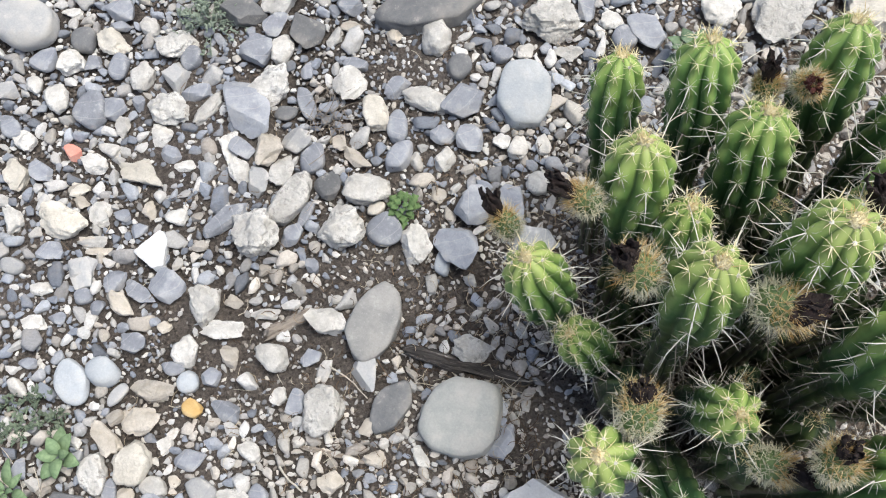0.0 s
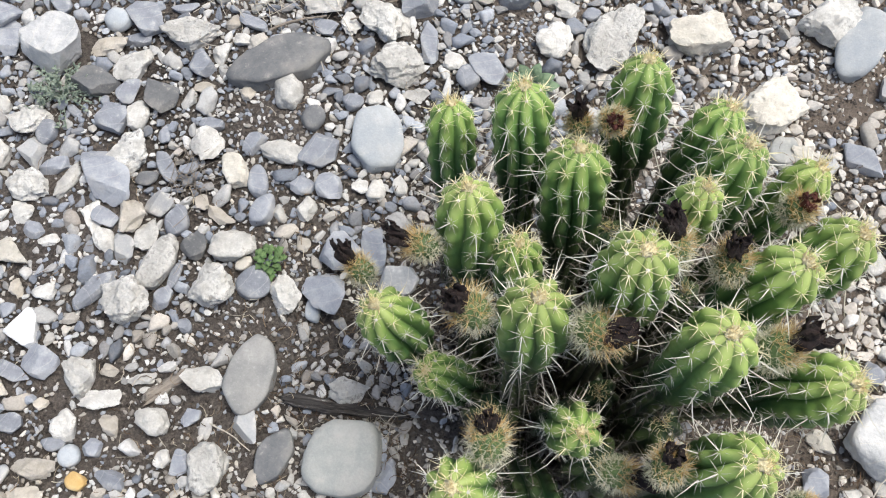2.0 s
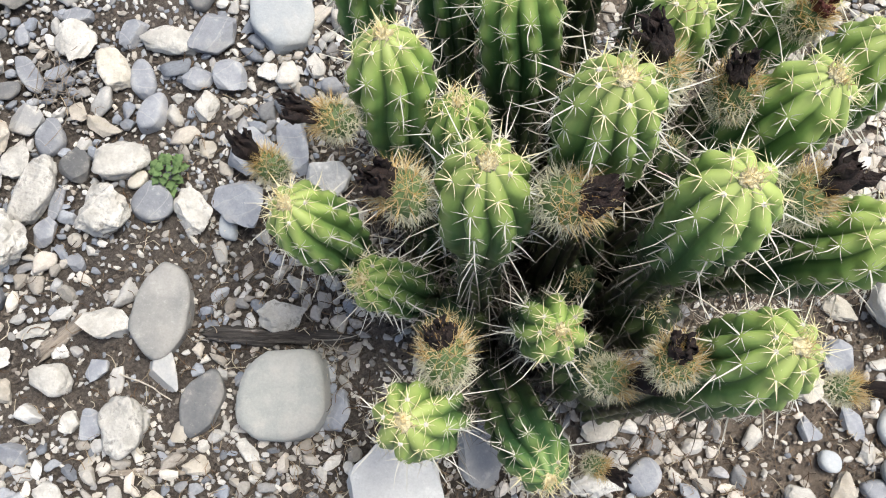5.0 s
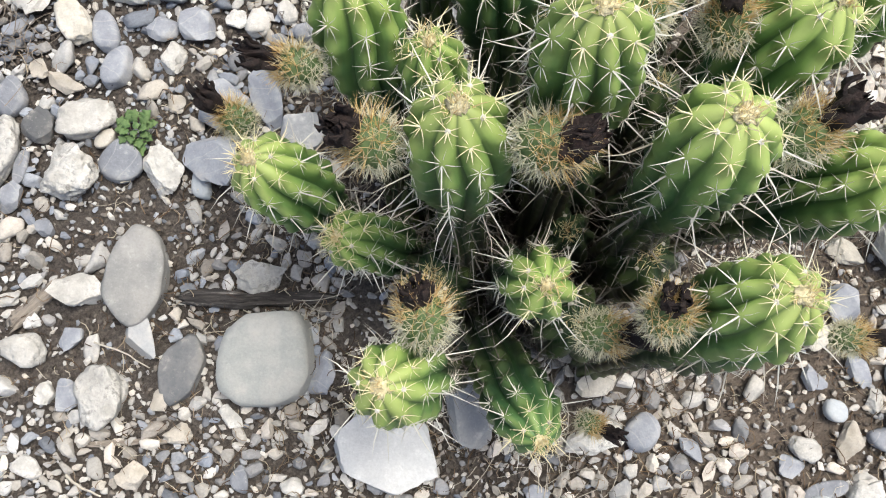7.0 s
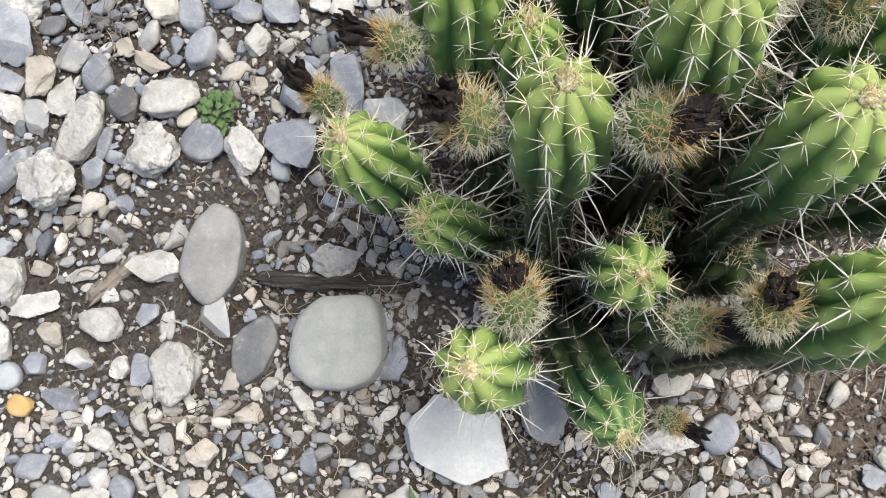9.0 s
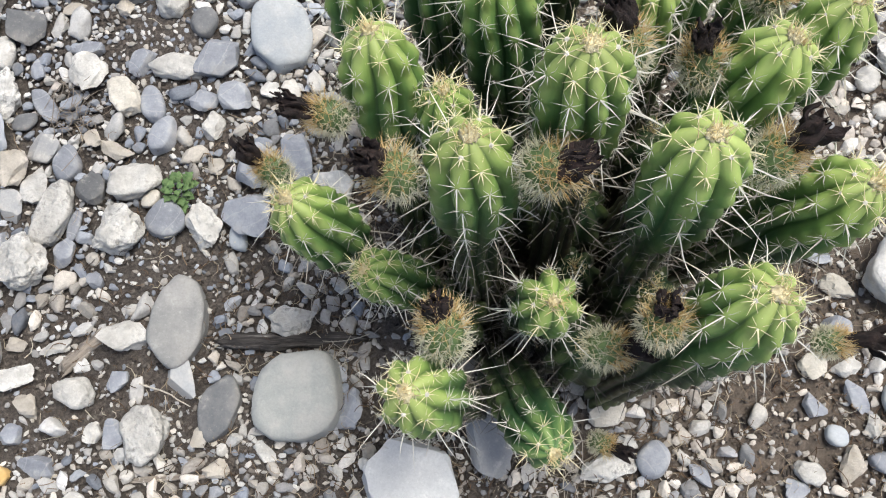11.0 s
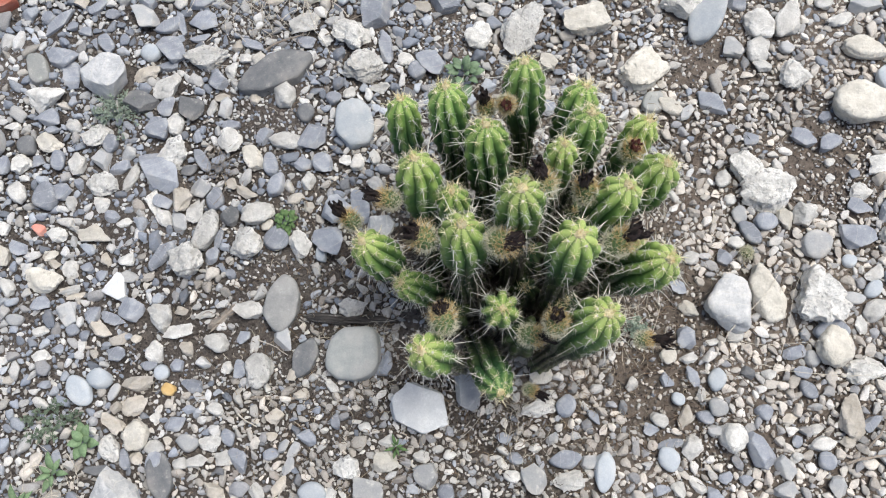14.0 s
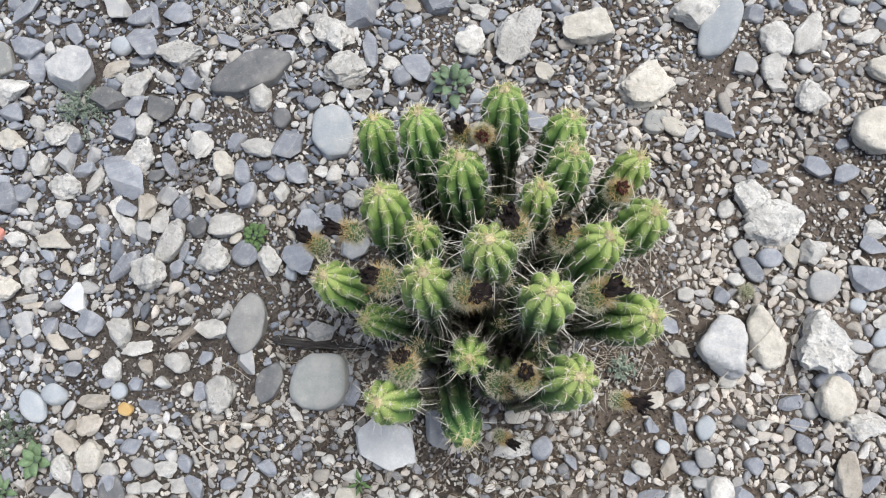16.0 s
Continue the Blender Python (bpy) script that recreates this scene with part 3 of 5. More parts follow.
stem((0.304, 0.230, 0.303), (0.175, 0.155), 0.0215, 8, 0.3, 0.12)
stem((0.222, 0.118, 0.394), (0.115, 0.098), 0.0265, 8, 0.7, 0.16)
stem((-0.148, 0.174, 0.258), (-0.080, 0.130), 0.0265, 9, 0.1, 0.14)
stem((-0.108, 0.110, 0.208), (-0.025, 0.101), 0.021, 8, 0.5, 0.15, old_shade=0.07)
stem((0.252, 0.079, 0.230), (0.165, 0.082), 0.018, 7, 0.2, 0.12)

# old corky stems added to fill the clump's heart; dark skin paints its shade
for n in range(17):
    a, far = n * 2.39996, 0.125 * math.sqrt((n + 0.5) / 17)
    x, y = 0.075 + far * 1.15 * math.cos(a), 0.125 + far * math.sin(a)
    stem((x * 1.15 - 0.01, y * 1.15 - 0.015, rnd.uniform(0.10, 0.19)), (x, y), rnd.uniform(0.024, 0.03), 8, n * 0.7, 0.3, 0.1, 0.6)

fruit((0.103, 0.292, 0.344), (-0.1, -0.5, 0.9), 0.8, 0.5, True)
fruit((0.078, 0.315, 0.313), (-0.1, 0.2, 1.0), 0.8, 1.2)
fruit((-0.103, 0.220, 0.296), (-0.8, 0.25, 0.6), 0.9, 1.3)
fruit((-0.169, 0.244, 0.178), (-0.5, 0.5, 0.8), 0.9, 1.2)
fruit((-0.067, 0.136, 0.356), (-0.5, 0.2, 0.8), 1.1, 0.9)
fruit((0.047, 0.085, 0.386), (0.4, -0.4, 0.8), 1.15, 0.5, False, (0.016, 0.006, 0))
fruit((0.206, 0.059, 0.356), (0.6, 0.1, 0.8), 1.1, 0.8, False, (0.008, 0, 0))
fruit((0.090, -0.019, 0.322), (0.1, 0.3, 0.9), 1.0, 0.6)
fruit((-0.060, 0.034, 0.300), (0.05, 0.62, 0.7), 1.1, 0.55)
fruit((0.069, -0.026, 0.244), (0.75, -0.3, 0.5), 0.95, 0.9)
fruit((0.110, 0.154, 0.407), (-0.1, 0.3, 0.9), 1.1, 1.0)
fruit((0.173, 0.141, 0.367), (0.0, 0.3, 0.9), 1.0, 0.8)
fruit((0.260, 0.186, 0.337), (0.2, 0.0, 1.0), 0.9, 0.5, True)
fruit((0.209, -0.076, 0.296), (0.8, -0.3, 0.5), 0.65, 1.7)
fruit((0.050, -0.095, 0.122), (0.6, -0.6, 0.5), 0.6, 1.3)

# stones that lie round the cactus, each a thing of its own
PLACED = []
SHARP = {"B": (50, 3, 0.60, 6), "D": (50, 3, 0.60, 6), "G": (46, 3, 0.60, 5), "L": (5, 3, 0.9, 7), "O": (5, 2, 0.88, 6), "Q": (5.5, 1, 0.91, 6), "F": (50, 0, 0.88, 6),
         "K": (40, 3, 0.66, 6), "W": (34, 6, 0.52, 5), "C": (34, 5, 0.60, 5), "T": (26, 5, 0.54, 5), "S": (15, 5, 0.68, 7), "Y": (10, 3, 0.85, 6), "P": (24, 4, 0.8, 5),
         "Z": (10, 4, 0.84, 8), "J": (7, 2, 0.86, 8), "M": (40, 2, 0.8, 5), "H": (12, 4, 0.8, 7), "I": (6, 2, 0.9, 7), "V": (44, 1, 0.8, 3), "R": (8, 4, 0.84, 8), "X": (30, 3, 0.8, 4), "U": (7, 2, 0.86, 8), "N": (9, 2, 0.8, 6), "E": (40, 0, 1.0, 4)}
OUTLINE = {
    "O": ((100, 1.02), (70, 0.99), (40, 0.86), (14, 0.67), (-8, 0.60), (-36, 0.68), (-66, 0.90), (-120, 0.94), (-150, 0.74), (172, 0.60), (150, 0.68), (128, 0.84)),
    "V": ((-4, 0.80), (127, 0.62), (-128, 0.62), (-78, 1.02), (62, 1.08)),
    "I": ((96, 0.96), (52, 1.02), (10, 0.94), (-32, 1.04), (-84, 0.98), (-136, 0.92), (176, 0.90), (140, 1.00)),
    "M": ((8, 0.84), (72, 0.80), (104, 0.72), (183, 0.90), (-78, 0.74), (-125, 0.86)),
    "X": ((32, 0.60), (165, 0.60), (-88, 0.85), (84, 1.10), (-24, 1.02), (-150, 0.98)),
    "N": ((80, 0.62), (105, 0.60), (52, 0.82), (20, 1.3), (-20, 1.25), (-60, 0.86), (-95, 0.62), (-130, 0.84), (165, 1.2), (135, 0.9), (-160, 1.3)),
    "Q": ((93, 0.96), (37, 1.15), (4, 0.98), (-31, 1.05), (-68, 1.02), (-91, 0.99), (-132, 1.09), (180, 1.01), (161, 0.92), (127, 0.96)),
}
ALIKE = {"V": "F", "Z": "S", "H": "K", "I": "L", "J": "L", "M": "C", "R": "C", "X": "S", "U": "B", "N": "D"}
ROUGH = {"W": 0.19, "S": 0.23, "T": 0.17, "C": 0.15}


def cut_to(outline, gen, power, flat):
    """A flat stone with the given sides: the way each one faces and how far out it lies."""
    d, f = BALLS[4]
    sides = [(math.cos(radians(a)) / far, math.sin(radians(a)) / far, gen.uniform(-0.12, 0.18) / far) for a, far in outline]
    lids = [(0.08, 0.05, 1 / flat), (-0.22, 0.1, 1 / (flat * 1.06)), (0.05, -0.25, 1 / (flat * 1.05)), (0, 0, -1 / flat)]
    return carve(d, np.array([sides + lids]), power)[0], f


def stone(kind, x, y, length, width, yaw, loose=False):
    shape, kind = kind, ALIKE.get(kind, kind)
    gen = np.random.default_rng(len(PLACED) + 101)
    power, planes, low, side = SHARP[shape]
    if shape in "BDG" and gen.random() < 0.28:
        power, low, side = 8, 0.80, 8
    if shape == "W" and gen.random() < 0.35:
        power, low, side = 8, 0.74, 7
    level = 4 if length > 0.05 else 3
    v, f = rock_shape(level, gen, power, planes, low, side, 0.52 if shape in "BDGKFX" else 0.72)
    if shape in OUTLINE:
        v, f = cut_to(OUTLINE[shape], gen, 24, 0.5)
    h = (0.36 if kind == "F" else gen.uniform(0.5, 0.68)) * min(width, length)
    if shape in "OQNI":
        h *= 0.62
    off, amp = Vector(gen.uniform(-50, 50, 3)), 0.05 if shape == "V" else 0.12 if shape in "RZH" else ROUGH.get(kind, 0.045)
    rough = np.array([noise.noise(Vector(p) * 1.7 + off) + 0.5 * noise.noise(Vector(p) * 4.5 + off) + 0.3 * noise.noise(Vector(p) * 11 + off) + (0.9 * (0.2 - abs(noise.noise(Vector(p) * 2.3 - off))) if amp > 0.05 else 0) for p in v])
    v = v * (1 + amp * rough[:, None]) * np.array([length / 2, width / 2, h / 2])
    label = TONES[kind] + (" flat angular stone" if power > 24 else " rough stone" if kind in ROUGH else " smooth water-worn stone") + " lying on dry soil"
    reach = 0.8 if shape in OUTLINE else 1.0
    PLACED.append((x, y, length / 2 * reach, width / 2 * reach, yaw))
    m = pose(x, y, h * 0.30, gen.uniform(-7, 7), gen.uniform(-7, 7), yaw)
    ob = tagged(mesh_object("pebble" if loose else "stone", v, f, ROCKS[kind]), label.replace(" stone ", " pebble ") if loose else label,
                "pebble" if loose else "stone", "pebbles round the cactus" if loose else "stones round the cactus")
    if power > 14:
        ob.data.set_sharp_from_angle(angle=radians(26))
    ob.matrix_world = m
    return ob


stone("T", -0.654, 0.905, 0.033, 0.027, -16)
stone("T", -0.585, 0.861, 0.031, 0.036, -15)
stone("B", -0.556, 0.839, 0.043, 0.022, 30)
stone("B", -0.530, 0.815, 0.031, 0.023, -26, True)
stone("B", -0.634, 0.826, 0.076, 0.022, 36)
stone("B", -0.654, 0.841, 0.026, 0.027, 31, True)
stone("B", -0.609, 0.811, 0.024, 0.021, -15, True)
stone("B", -0.588, 0.793, 0.027, 0.019, -15, True)
stone("B", -0.463, 0.833, 0.061, 0.032, -64)
stone("G", -0.471, 0.790, 0.064, 0.043, -55)
stone("W", -0.420, 0.830, 0.043, 0.031, -55)
stone("W", -0.397, 0.804, 0.026, 0.031, -15)
stone("B", -0.357, 0.795, 0.051, 0.031, 7)
stone("B", -0.361, 0.752, 0.063, 0.044, -26)
stone("B", -0.403, 0.760, 0.058, 0.017, -82)
stone("B", -0.429, 0.760, 0.052, 0.029, 13)
stone("B", -0.375, 0.719, 0.042, 0.017, 1, True)
stone("B", -0.432, 0.714, 0.075, 0.044, -68)
stone("L", -0.472, 0.713, 0.042, 0.036, -26)
stone("B", -0.551, 0.755, 0.047, 0.030, -90)
stone("B", -0.574, 0.762, 0.031, 0.011, -89, True)
stone("B", -0.640, 0.750, 0.061, 0.044, -36)
stone("B", -0.626, 0.714, 0.071, 0.035, -84)
stone("Q", -0.688, 0.740, 0.070, 0.042, -88)
stone("K", -0.562, 0.684, 0.100, 0.087, -26)
stone("S", -0.367, 0.673, 0.088, 0.049, -7)
stone("T", -0.486, 0.674, 0.060, 0.030, 1)
stone("B", -0.446, 0.678, 0.043, 0.021, -15)
stone("W", -0.451, 0.631, 0.064, 0.042, 24)
stone("B", -0.360, 0.625, 0.046, 0.033, -73)
stone("W", -0.330, 0.637, 0.037, 0.027, 50)
stone("N", -0.249, 0.608, 0.155, 0.071, 13)
stone("T", -0.308, 0.683, 0.026, 0.023, -15, True)
stone("B", -0.279, 0.677, 0.049, 0.022, -41)
stone("W", -0.297, 0.652, 0.031, 0.024, -46, True)
stone("W", -0.151, 0.752, 0.036, 0.043, -84)
stone("W", -0.175, 0.695, 0.055, 0.042, -4)
stone("B", -0.181, 0.656, 0.039, 0.027, -36)
stone("W", -0.677, 0.679, 0.067, 0.052, 18)
stone("B", -0.678, 0.633, 0.048, 0.035, -25)
stone("B", -0.680, 0.609, 0.032, 0.018, -15, True)
stone("W", -0.637, 0.603, 0.031, 0.025, -35)
stone("D", -0.506, 0.617, 0.064, 0.047, -20)
stone("B", -0.462, 0.595, 0.034, 0.038, -15)
stone("D", -0.418, 0.582, 0.055, 0.046, -45)
stone("W", -0.378, 0.572, 0.019, 0.033, -26, True)
stone("T", -0.356, 0.586, 0.034, 0.020, -15, True)
stone("T", -0.298, 0.568, 0.023, 0.022, -15, True)
stone("W", -0.242, 0.559, 0.050, 0.047, -46)
stone("D", -0.211, 0.515, 0.035, 0.035, -55)
stone("B", -0.485, 0.554, 0.050, 0.048, -72)
stone("W", -0.450, 0.556, 0.047, 0.033, -90)
stone("S", -0.465, 0.501, 0.058, 0.063, -15)
stone("B", -0.494, 0.474, 0.101, 0.057, -67)
stone("B", -0.417, 0.522, 0.027, 0.018, -91, True)
stone("B", -0.416, 0.475, 0.055, 0.022, -72)
stone("D", -0.445, 0.461, 0.034, 0.022, -5, True)
stone("W", -0.358, 0.497, 0.043, 0.048, 39)
stone("R", -0.323, 0.454, 0.053, 0.032, -80)
stone("B", -0.350, 0.528, 0.035, 0.022, -15)
stone("B", -0.296, 0.491, 0.039, 0.024, 44)
stone("W", -0.256, 0.469, 0.067, 0.032, -26)
stone("B", -0.209, 0.466, 0.056, 0.051, -26)
stone("B", -0.576, 0.552, 0.040, 0.029, -89)
stone("G", -0.595, 0.522, 0.056, 0.040, -80)
stone("B", -0.566, 0.498, 0.040, 0.026, 1)
stone("W", -0.642, 0.527, 0.046, 0.032, -89)
stone("B", -0.677, 0.545, 0.044, 0.026, -88)
stone("C", -0.688, 0.584, 0.055, 0.042, -35)
stone("B", -0.714, 0.553, 0.027, 0.026, -15, True)
stone("S", -0.603, 0.475, 0.060, 0.044, -20)
stone("W", -0.550, 0.474, 0.054, 0.020, 49)
stone("B", -0.709, 0.478, 0.055, 0.045, -79)
stone("B", -0.681, 0.482, 0.039, 0.035, -35)
stone("B", -0.646, 0.488, 0.026, 0.020, -89, True)
stone("W", -0.664, 0.454, 0.031, 0.021, -70, True)
stone("W", -0.609, 0.438, 0.031, 0.032, -15)
stone("T", -0.465, 0.411, 0.055, 0.040, -90)
stone("B", -0.500, 0.414, 0.037, 0.032, -15)
stone("W", -0.519, 0.418, 0.051, 0.026, -90)
stone("G", -0.428, 0.420, 0.038, 0.036, -45)
stone("B", -0.406, 0.392, 0.044, 0.034, 49)
stone("W", -0.446, 0.379, 0.045, 0.034, -81)
stone("B", -0.292, 0.392, 0.051, 0.031, 54)
stone("B", -0.295, 0.434, 0.050, 0.028, -92)
stone("T", -0.350, 0.392, 0.050, 0.020, -40)
stone("T", -0.371, 0.416, 0.026, 0.022, -54, True)
stone("W", -0.334, 0.348, 0.060, 0.044, -5)
stone("D", -0.384, 0.354, 0.035, 0.034, 38)
stone("B", -0.235, 0.418, 0.035, 0.032, -15)
stone("W", -0.234, 0.384, 0.036, 0.030, -92)
stone("T", -0.243, 0.335, 0.022, 0.021, -15, True)
stone("W", -0.502, 0.383, 0.038, 0.030, -90)
stone("G", -0.477, 0.368, 0.047, 0.029, -81)
stone("Z", -0.431, 0.339, 0.085, 0.040, 58)
stone("B", -0.598, 0.412, 0.032, 0.024, -35)
stone("P", -0.731, 0.421, 0.027, 0.022, -34)
stone("W", -0.576, 0.394, 0.030, 0.019, -15, True)
stone("W", -0.699, 0.401, 0.037, 0.028, -25)
stone("C", -0.629, 0.385, 0.067, 0.035, -20)
stone("T", -0.717, 0.367, 0.026, 0.018, -15, True)
stone("T", -0.714, 0.350, 0.025, 0.016, -34, True)
stone("W", -0.685, 0.334, 0.031, 0.025, 62)
stone("C", -0.729, 0.320, 0.070, 0.046, -20)
stone("B", -0.656, 0.330, 0.026, 0.020, -15, True)
stone("B", -0.632, 0.308, 0.025, 0.021, 28, True)
stone("T", -0.620, 0.335, 0.027, 0.018, -89, True)
stone("W", -0.691, 0.294, 0.046, 0.018, -15)
stone("W", -0.583, 0.323, 0.028, 0.022, -15, True)
stone("V", -0.613, 0.278, 0.045, 0.056, 0)
stone("B", -0.519, 0.316, 0.072, 0.029, 44)
stone("S", -0.477, 0.294, 0.064, 0.061, -15)
stone("B", -0.432, 0.288, 0.039, 0.025, 54)
stone("B", -0.415, 0.318, 0.044, 0.014, 65, True)
stone("S", -0.367, 0.297, 0.058, 0.055, -15)
stone("U", -0.312, 0.290, 0.051, 0.044, -35)
stone("W", -0.274, 0.271, 0.052, 0.037, -73)
stone("B", -0.405, 0.249, 0.022, 0.018, -91, True)
stone("O", -0.327, 0.171, 0.062, 0.107, -15)
stone("G", -0.339, 0.111, 0.052, 0.034, -80)
stone("W", -0.385, 0.175, 0.045, 0.042, 27)
stone("G", -0.703, 0.251, 0.041, 0.030, -79)
stone("B", -0.657, 0.242, 0.034, 0.031, 28)
stone("B", -0.624, 0.223, 0.051, 0.021, -29)
stone("B", -0.590, 0.231, 0.047, 0.040, -34)
stone("T", -0.648, 0.210, 0.045, 0.025, -34)
stone("T", -0.684, 0.280, 0.038, 0.012, 6, True)
stone("W", -0.538, 0.205, 0.051, 0.041, -71)
stone("W", -0.513, 0.171, 0.051, 0.029, -20)
stone("T", -0.503, 0.207, 0.026, 0.016, -15, True)
stone("W", -0.464, 0.189, 0.041, 0.014, -5, True)
stone("W", -0.754, 0.235, 0.028, 0.020, -15, True)
stone("B", -0.698, 0.222, 0.026, 0.022, -15, True)
stone("B", -0.679, 0.207, 0.022, 0.021, 17, True)
stone("T", -0.590, 0.177, 0.018, 0.017, -15, True)
stone("B", -0.627, 0.159, 0.034, 0.028, -34)
stone("B", -0.730, 0.196, 0.026, 0.017, -15, True)
stone("W", -0.759, 0.191, 0.035, 0.021, -15, True)
stone("W", -0.559, 0.145, 0.041, 0.033, -89)
stone("T", -0.505, 0.139, 0.032, 0.024, -52)
stone("W", -0.452, 0.135, 0.043, 0.034, -24)
stone("B", -0.575, 0.125, 0.029, 0.019, -15, True)
stone("B", -0.528, 0.114, 0.025, 0.023, -15, True)
stone("L", -0.555, 0.108, 0.027, 0.028, -15)
stone("B", -0.404, 0.133, 0.028, 0.022, 16, True)
stone("Z", -0.389, 0.069, 0.062, 0.050, -86)
stone("W", -0.444, 0.087, 0.025, 0.021, -90, True)
stone("B", -0.423, 0.080, 0.033, 0.023, -91, True)
stone("N", -0.307, 0.070, 0.074, 0.042, 58)
stone("T", -0.333, 0.047, 0.028, 0.021, 37, True)
stone("L", -0.701, 0.114, 0.064, 0.040, -65)
stone("L", -0.663, 0.124, 0.045, 0.036, -15)
stone("G", -0.644, 0.096, 0.033, 0.018, 49, True)
stone("T", -0.600, 0.100, 0.065, 0.032, -24)
stone("Y", -0.550, 0.076, 0.026, 0.022, -43, True)
stone("B", -0.508, 0.072, 0.039, 0.026, -19)
stone("T", -0.610, 0.064, 0.054, 0.035, 5)
stone("T", -0.643, 0.068, 0.025, 0.022, -15, True)
stone("T", -0.654, 0.043, 0.047, 0.029, -33)
stone("W", -0.580, 0.033, 0.023, 0.019, -89, True)
stone("B", -0.549, 0.015, 0.036, 0.026, -15)
stone("R", -0.616, 0.013, 0.052, 0.044, 75)
stone("Z", -0.665, 0.002, 0.051, 0.033, -79)
stone("W", -0.691, 0.040, 0.018, 0.013, 5, True)
stone("W", -0.590, -0.014, 0.034, 0.024, -15)
stone("G", -0.533, -0.022, 0.040, 0.030, -33)
stone("S", -0.494, -0.032, 0.038, 0.027, -15)
stone("T", -0.566, -0.009, 0.017, 0.015, -15, True)
stone("W", -0.476, 0.023, 0.033, 0.022, -34, True)
stone("T", -0.379, -0.015, 0.032, 0.028, -15)
stone("T", -0.391, -0.047, 0.019, 0.016, -15, True)
stone("T", -0.326, 0.010, 0.027, 0.020, -15, True)
stone("B", -0.464, -0.030, 0.034, 0.024, -80)
stone("B", -0.452, -0.071, 0.049, 0.029, -71)
stone("W", -0.477, -0.062, 0.032, 0.027, -14)
stone("B", -0.593, -0.037, 0.036, 0.032, 16)
stone("W", -0.523, -0.055, 0.038, 0.022, -14)
stone("T", -0.625, -0.023, 0.026, 0.022, -14, True)
stone("B", -0.399, -0.075, 0.028, 0.022, -14, True)
stone("G", -0.376, -0.067, 0.027, 0.017, 47, True)
stone("G", -0.359, -0.079, 0.032, 0.017, 47, True)
stone("B", -0.332, -0.065, 0.032, 0.026, -72)
stone("B", -0.758, 0.011, 0.028, 0.022, -87, True)
stone("B", -0.762, 0.140, 0.025, 0.015, -15, True)
stone("B", -0.644, -0.021, 0.037, 0.019, -89, True)
stone("B", -0.038, 0.684, 0.080, 0.061, 58)
stone("S", -0.091, 0.650, 0.077, 0.062, -66)
stone("W", -0.142, 0.657, 0.040, 0.027, -93)
stone("B", -0.035, 0.605, 0.069, 0.027, -94)
stone("S", -0.085, 0.572, 0.079, 0.063, 12)
stone("B", 0.026, 0.672, 0.030, 0.021, -15, True)
stone("T", 0.051, 0.670, 0.039, 0.026, -26)
stone("B", 0.094, 0.667, 0.064, 0.048, -67)
stone("W", -0.004, 0.572, 0.033, 0.027, -4)
stone("B", 0.010, 0.543, 0.038, 0.036, 17)
stone("B", 0.040, 0.549, 0.060, 0.044, -76)
stone("W", 0.137, 0.576, 0.053, 0.048, 6)
stone("S", 0.219, 0.570, 0.110, 0.070, 47)
stone("W", 0.166, 0.628, 0.036, 0.030, -15)
stone("B", 0.201, 0.615, 0.025, 0.021, -26, True)
stone("M", 0.341, 0.554, 0.084, 0.058, -8)
stone("B", 0.311, 0.580, 0.031, 0.030, -15)
stone("C", 0.251, 0.495, 0.042, 0.034, -78)
stone("W", -0.064, 0.527, 0.038, 0.024, -36)
stone("W", -0.124, 0.533, 0.027, 0.022, -4, True)
stone("B", -0.154, 0.529, 0.031, 0.024, -15, True)
stone("I", -0.127, 0.468, 0.072, 0.098, -8)
stone("B", -0.201, 0.408, 0.043, 0.039, -55)
stone("W", -0.107, 0.396, 0.032, 0.020, -94, True)
stone("W", -0.161, 0.404, 0.024, 0.023, -15, True)
stone("W", -0.117, 0.342, 0.035, 0.028, -55)
stone("B", -0.197, 0.314, 0.057, 0.050, 6)
stone("B", -0.152, 0.311, 0.067, 0.034, -95)
stone("K", -0.127, 0.264, 0.056, 0.046, 6)
stone("B", -0.219, 0.259, 0.066, 0.056, -73)
stone("L", -0.241, 0.246, 0.037, 0.020, -97, True)
stone("B", 0.219, 0.409, 0.047, 0.039, -37)
stone("W", 0.524, 0.543, 0.081, 0.071, 17)
stone("J", 0.564, 0.509, 0.134, 0.062, 56)
stone("M", 0.415, 0.429, 0.088, 0.068, 18)
stone("B", 0.626, 0.516, 0.037, 0.033, -38)
stone("B", 0.699, 0.512, 0.041, 0.028, -15)
stone("W", 0.649, 0.461, 0.062, 0.056, -60)
stone("W", 0.704, 0.457, 0.085, 0.047, 48)
stone("G", 0.587, 0.430, 0.043, 0.043, -15)
stone("W", 0.630, 0.411, 0.049, 0.043, -100)
stone("W", 0.627, 0.382, 0.036, 0.023, -26)
stone("S", 0.672, 0.346, 0.056, 0.055, -60)
stone("G", 0.682, 0.403, 0.029, 0.027, -15)
stone("R", 0.815, 0.364, 0.078, 0.045, -24)
stone("W", 0.797, 0.431, 0.052, 0.024, 14)
stone("W", 0.778, 0.474, 0.031, 0.033, -50)
stone("G", 0.850, 0.448, 0.062, 0.037, -15)
stone("B", 0.826, 0.481, 0.025, 0.021, -15, True)
stone("B", 0.906, 0.435, 0.043, 0.033, 6)
stone("L", 0.835, 0.299, 0.056, 0.043, 42)
stone("R", 0.770, 0.260, 0.103, 0.081, -31)
stone("Q", 0.412, 0.366, 0.040, 0.044, -15)
stone("C", 0.439, 0.350, 0.050, 0.028, -42)
stone("G", 0.466, 0.329, 0.037, 0.022, 54)
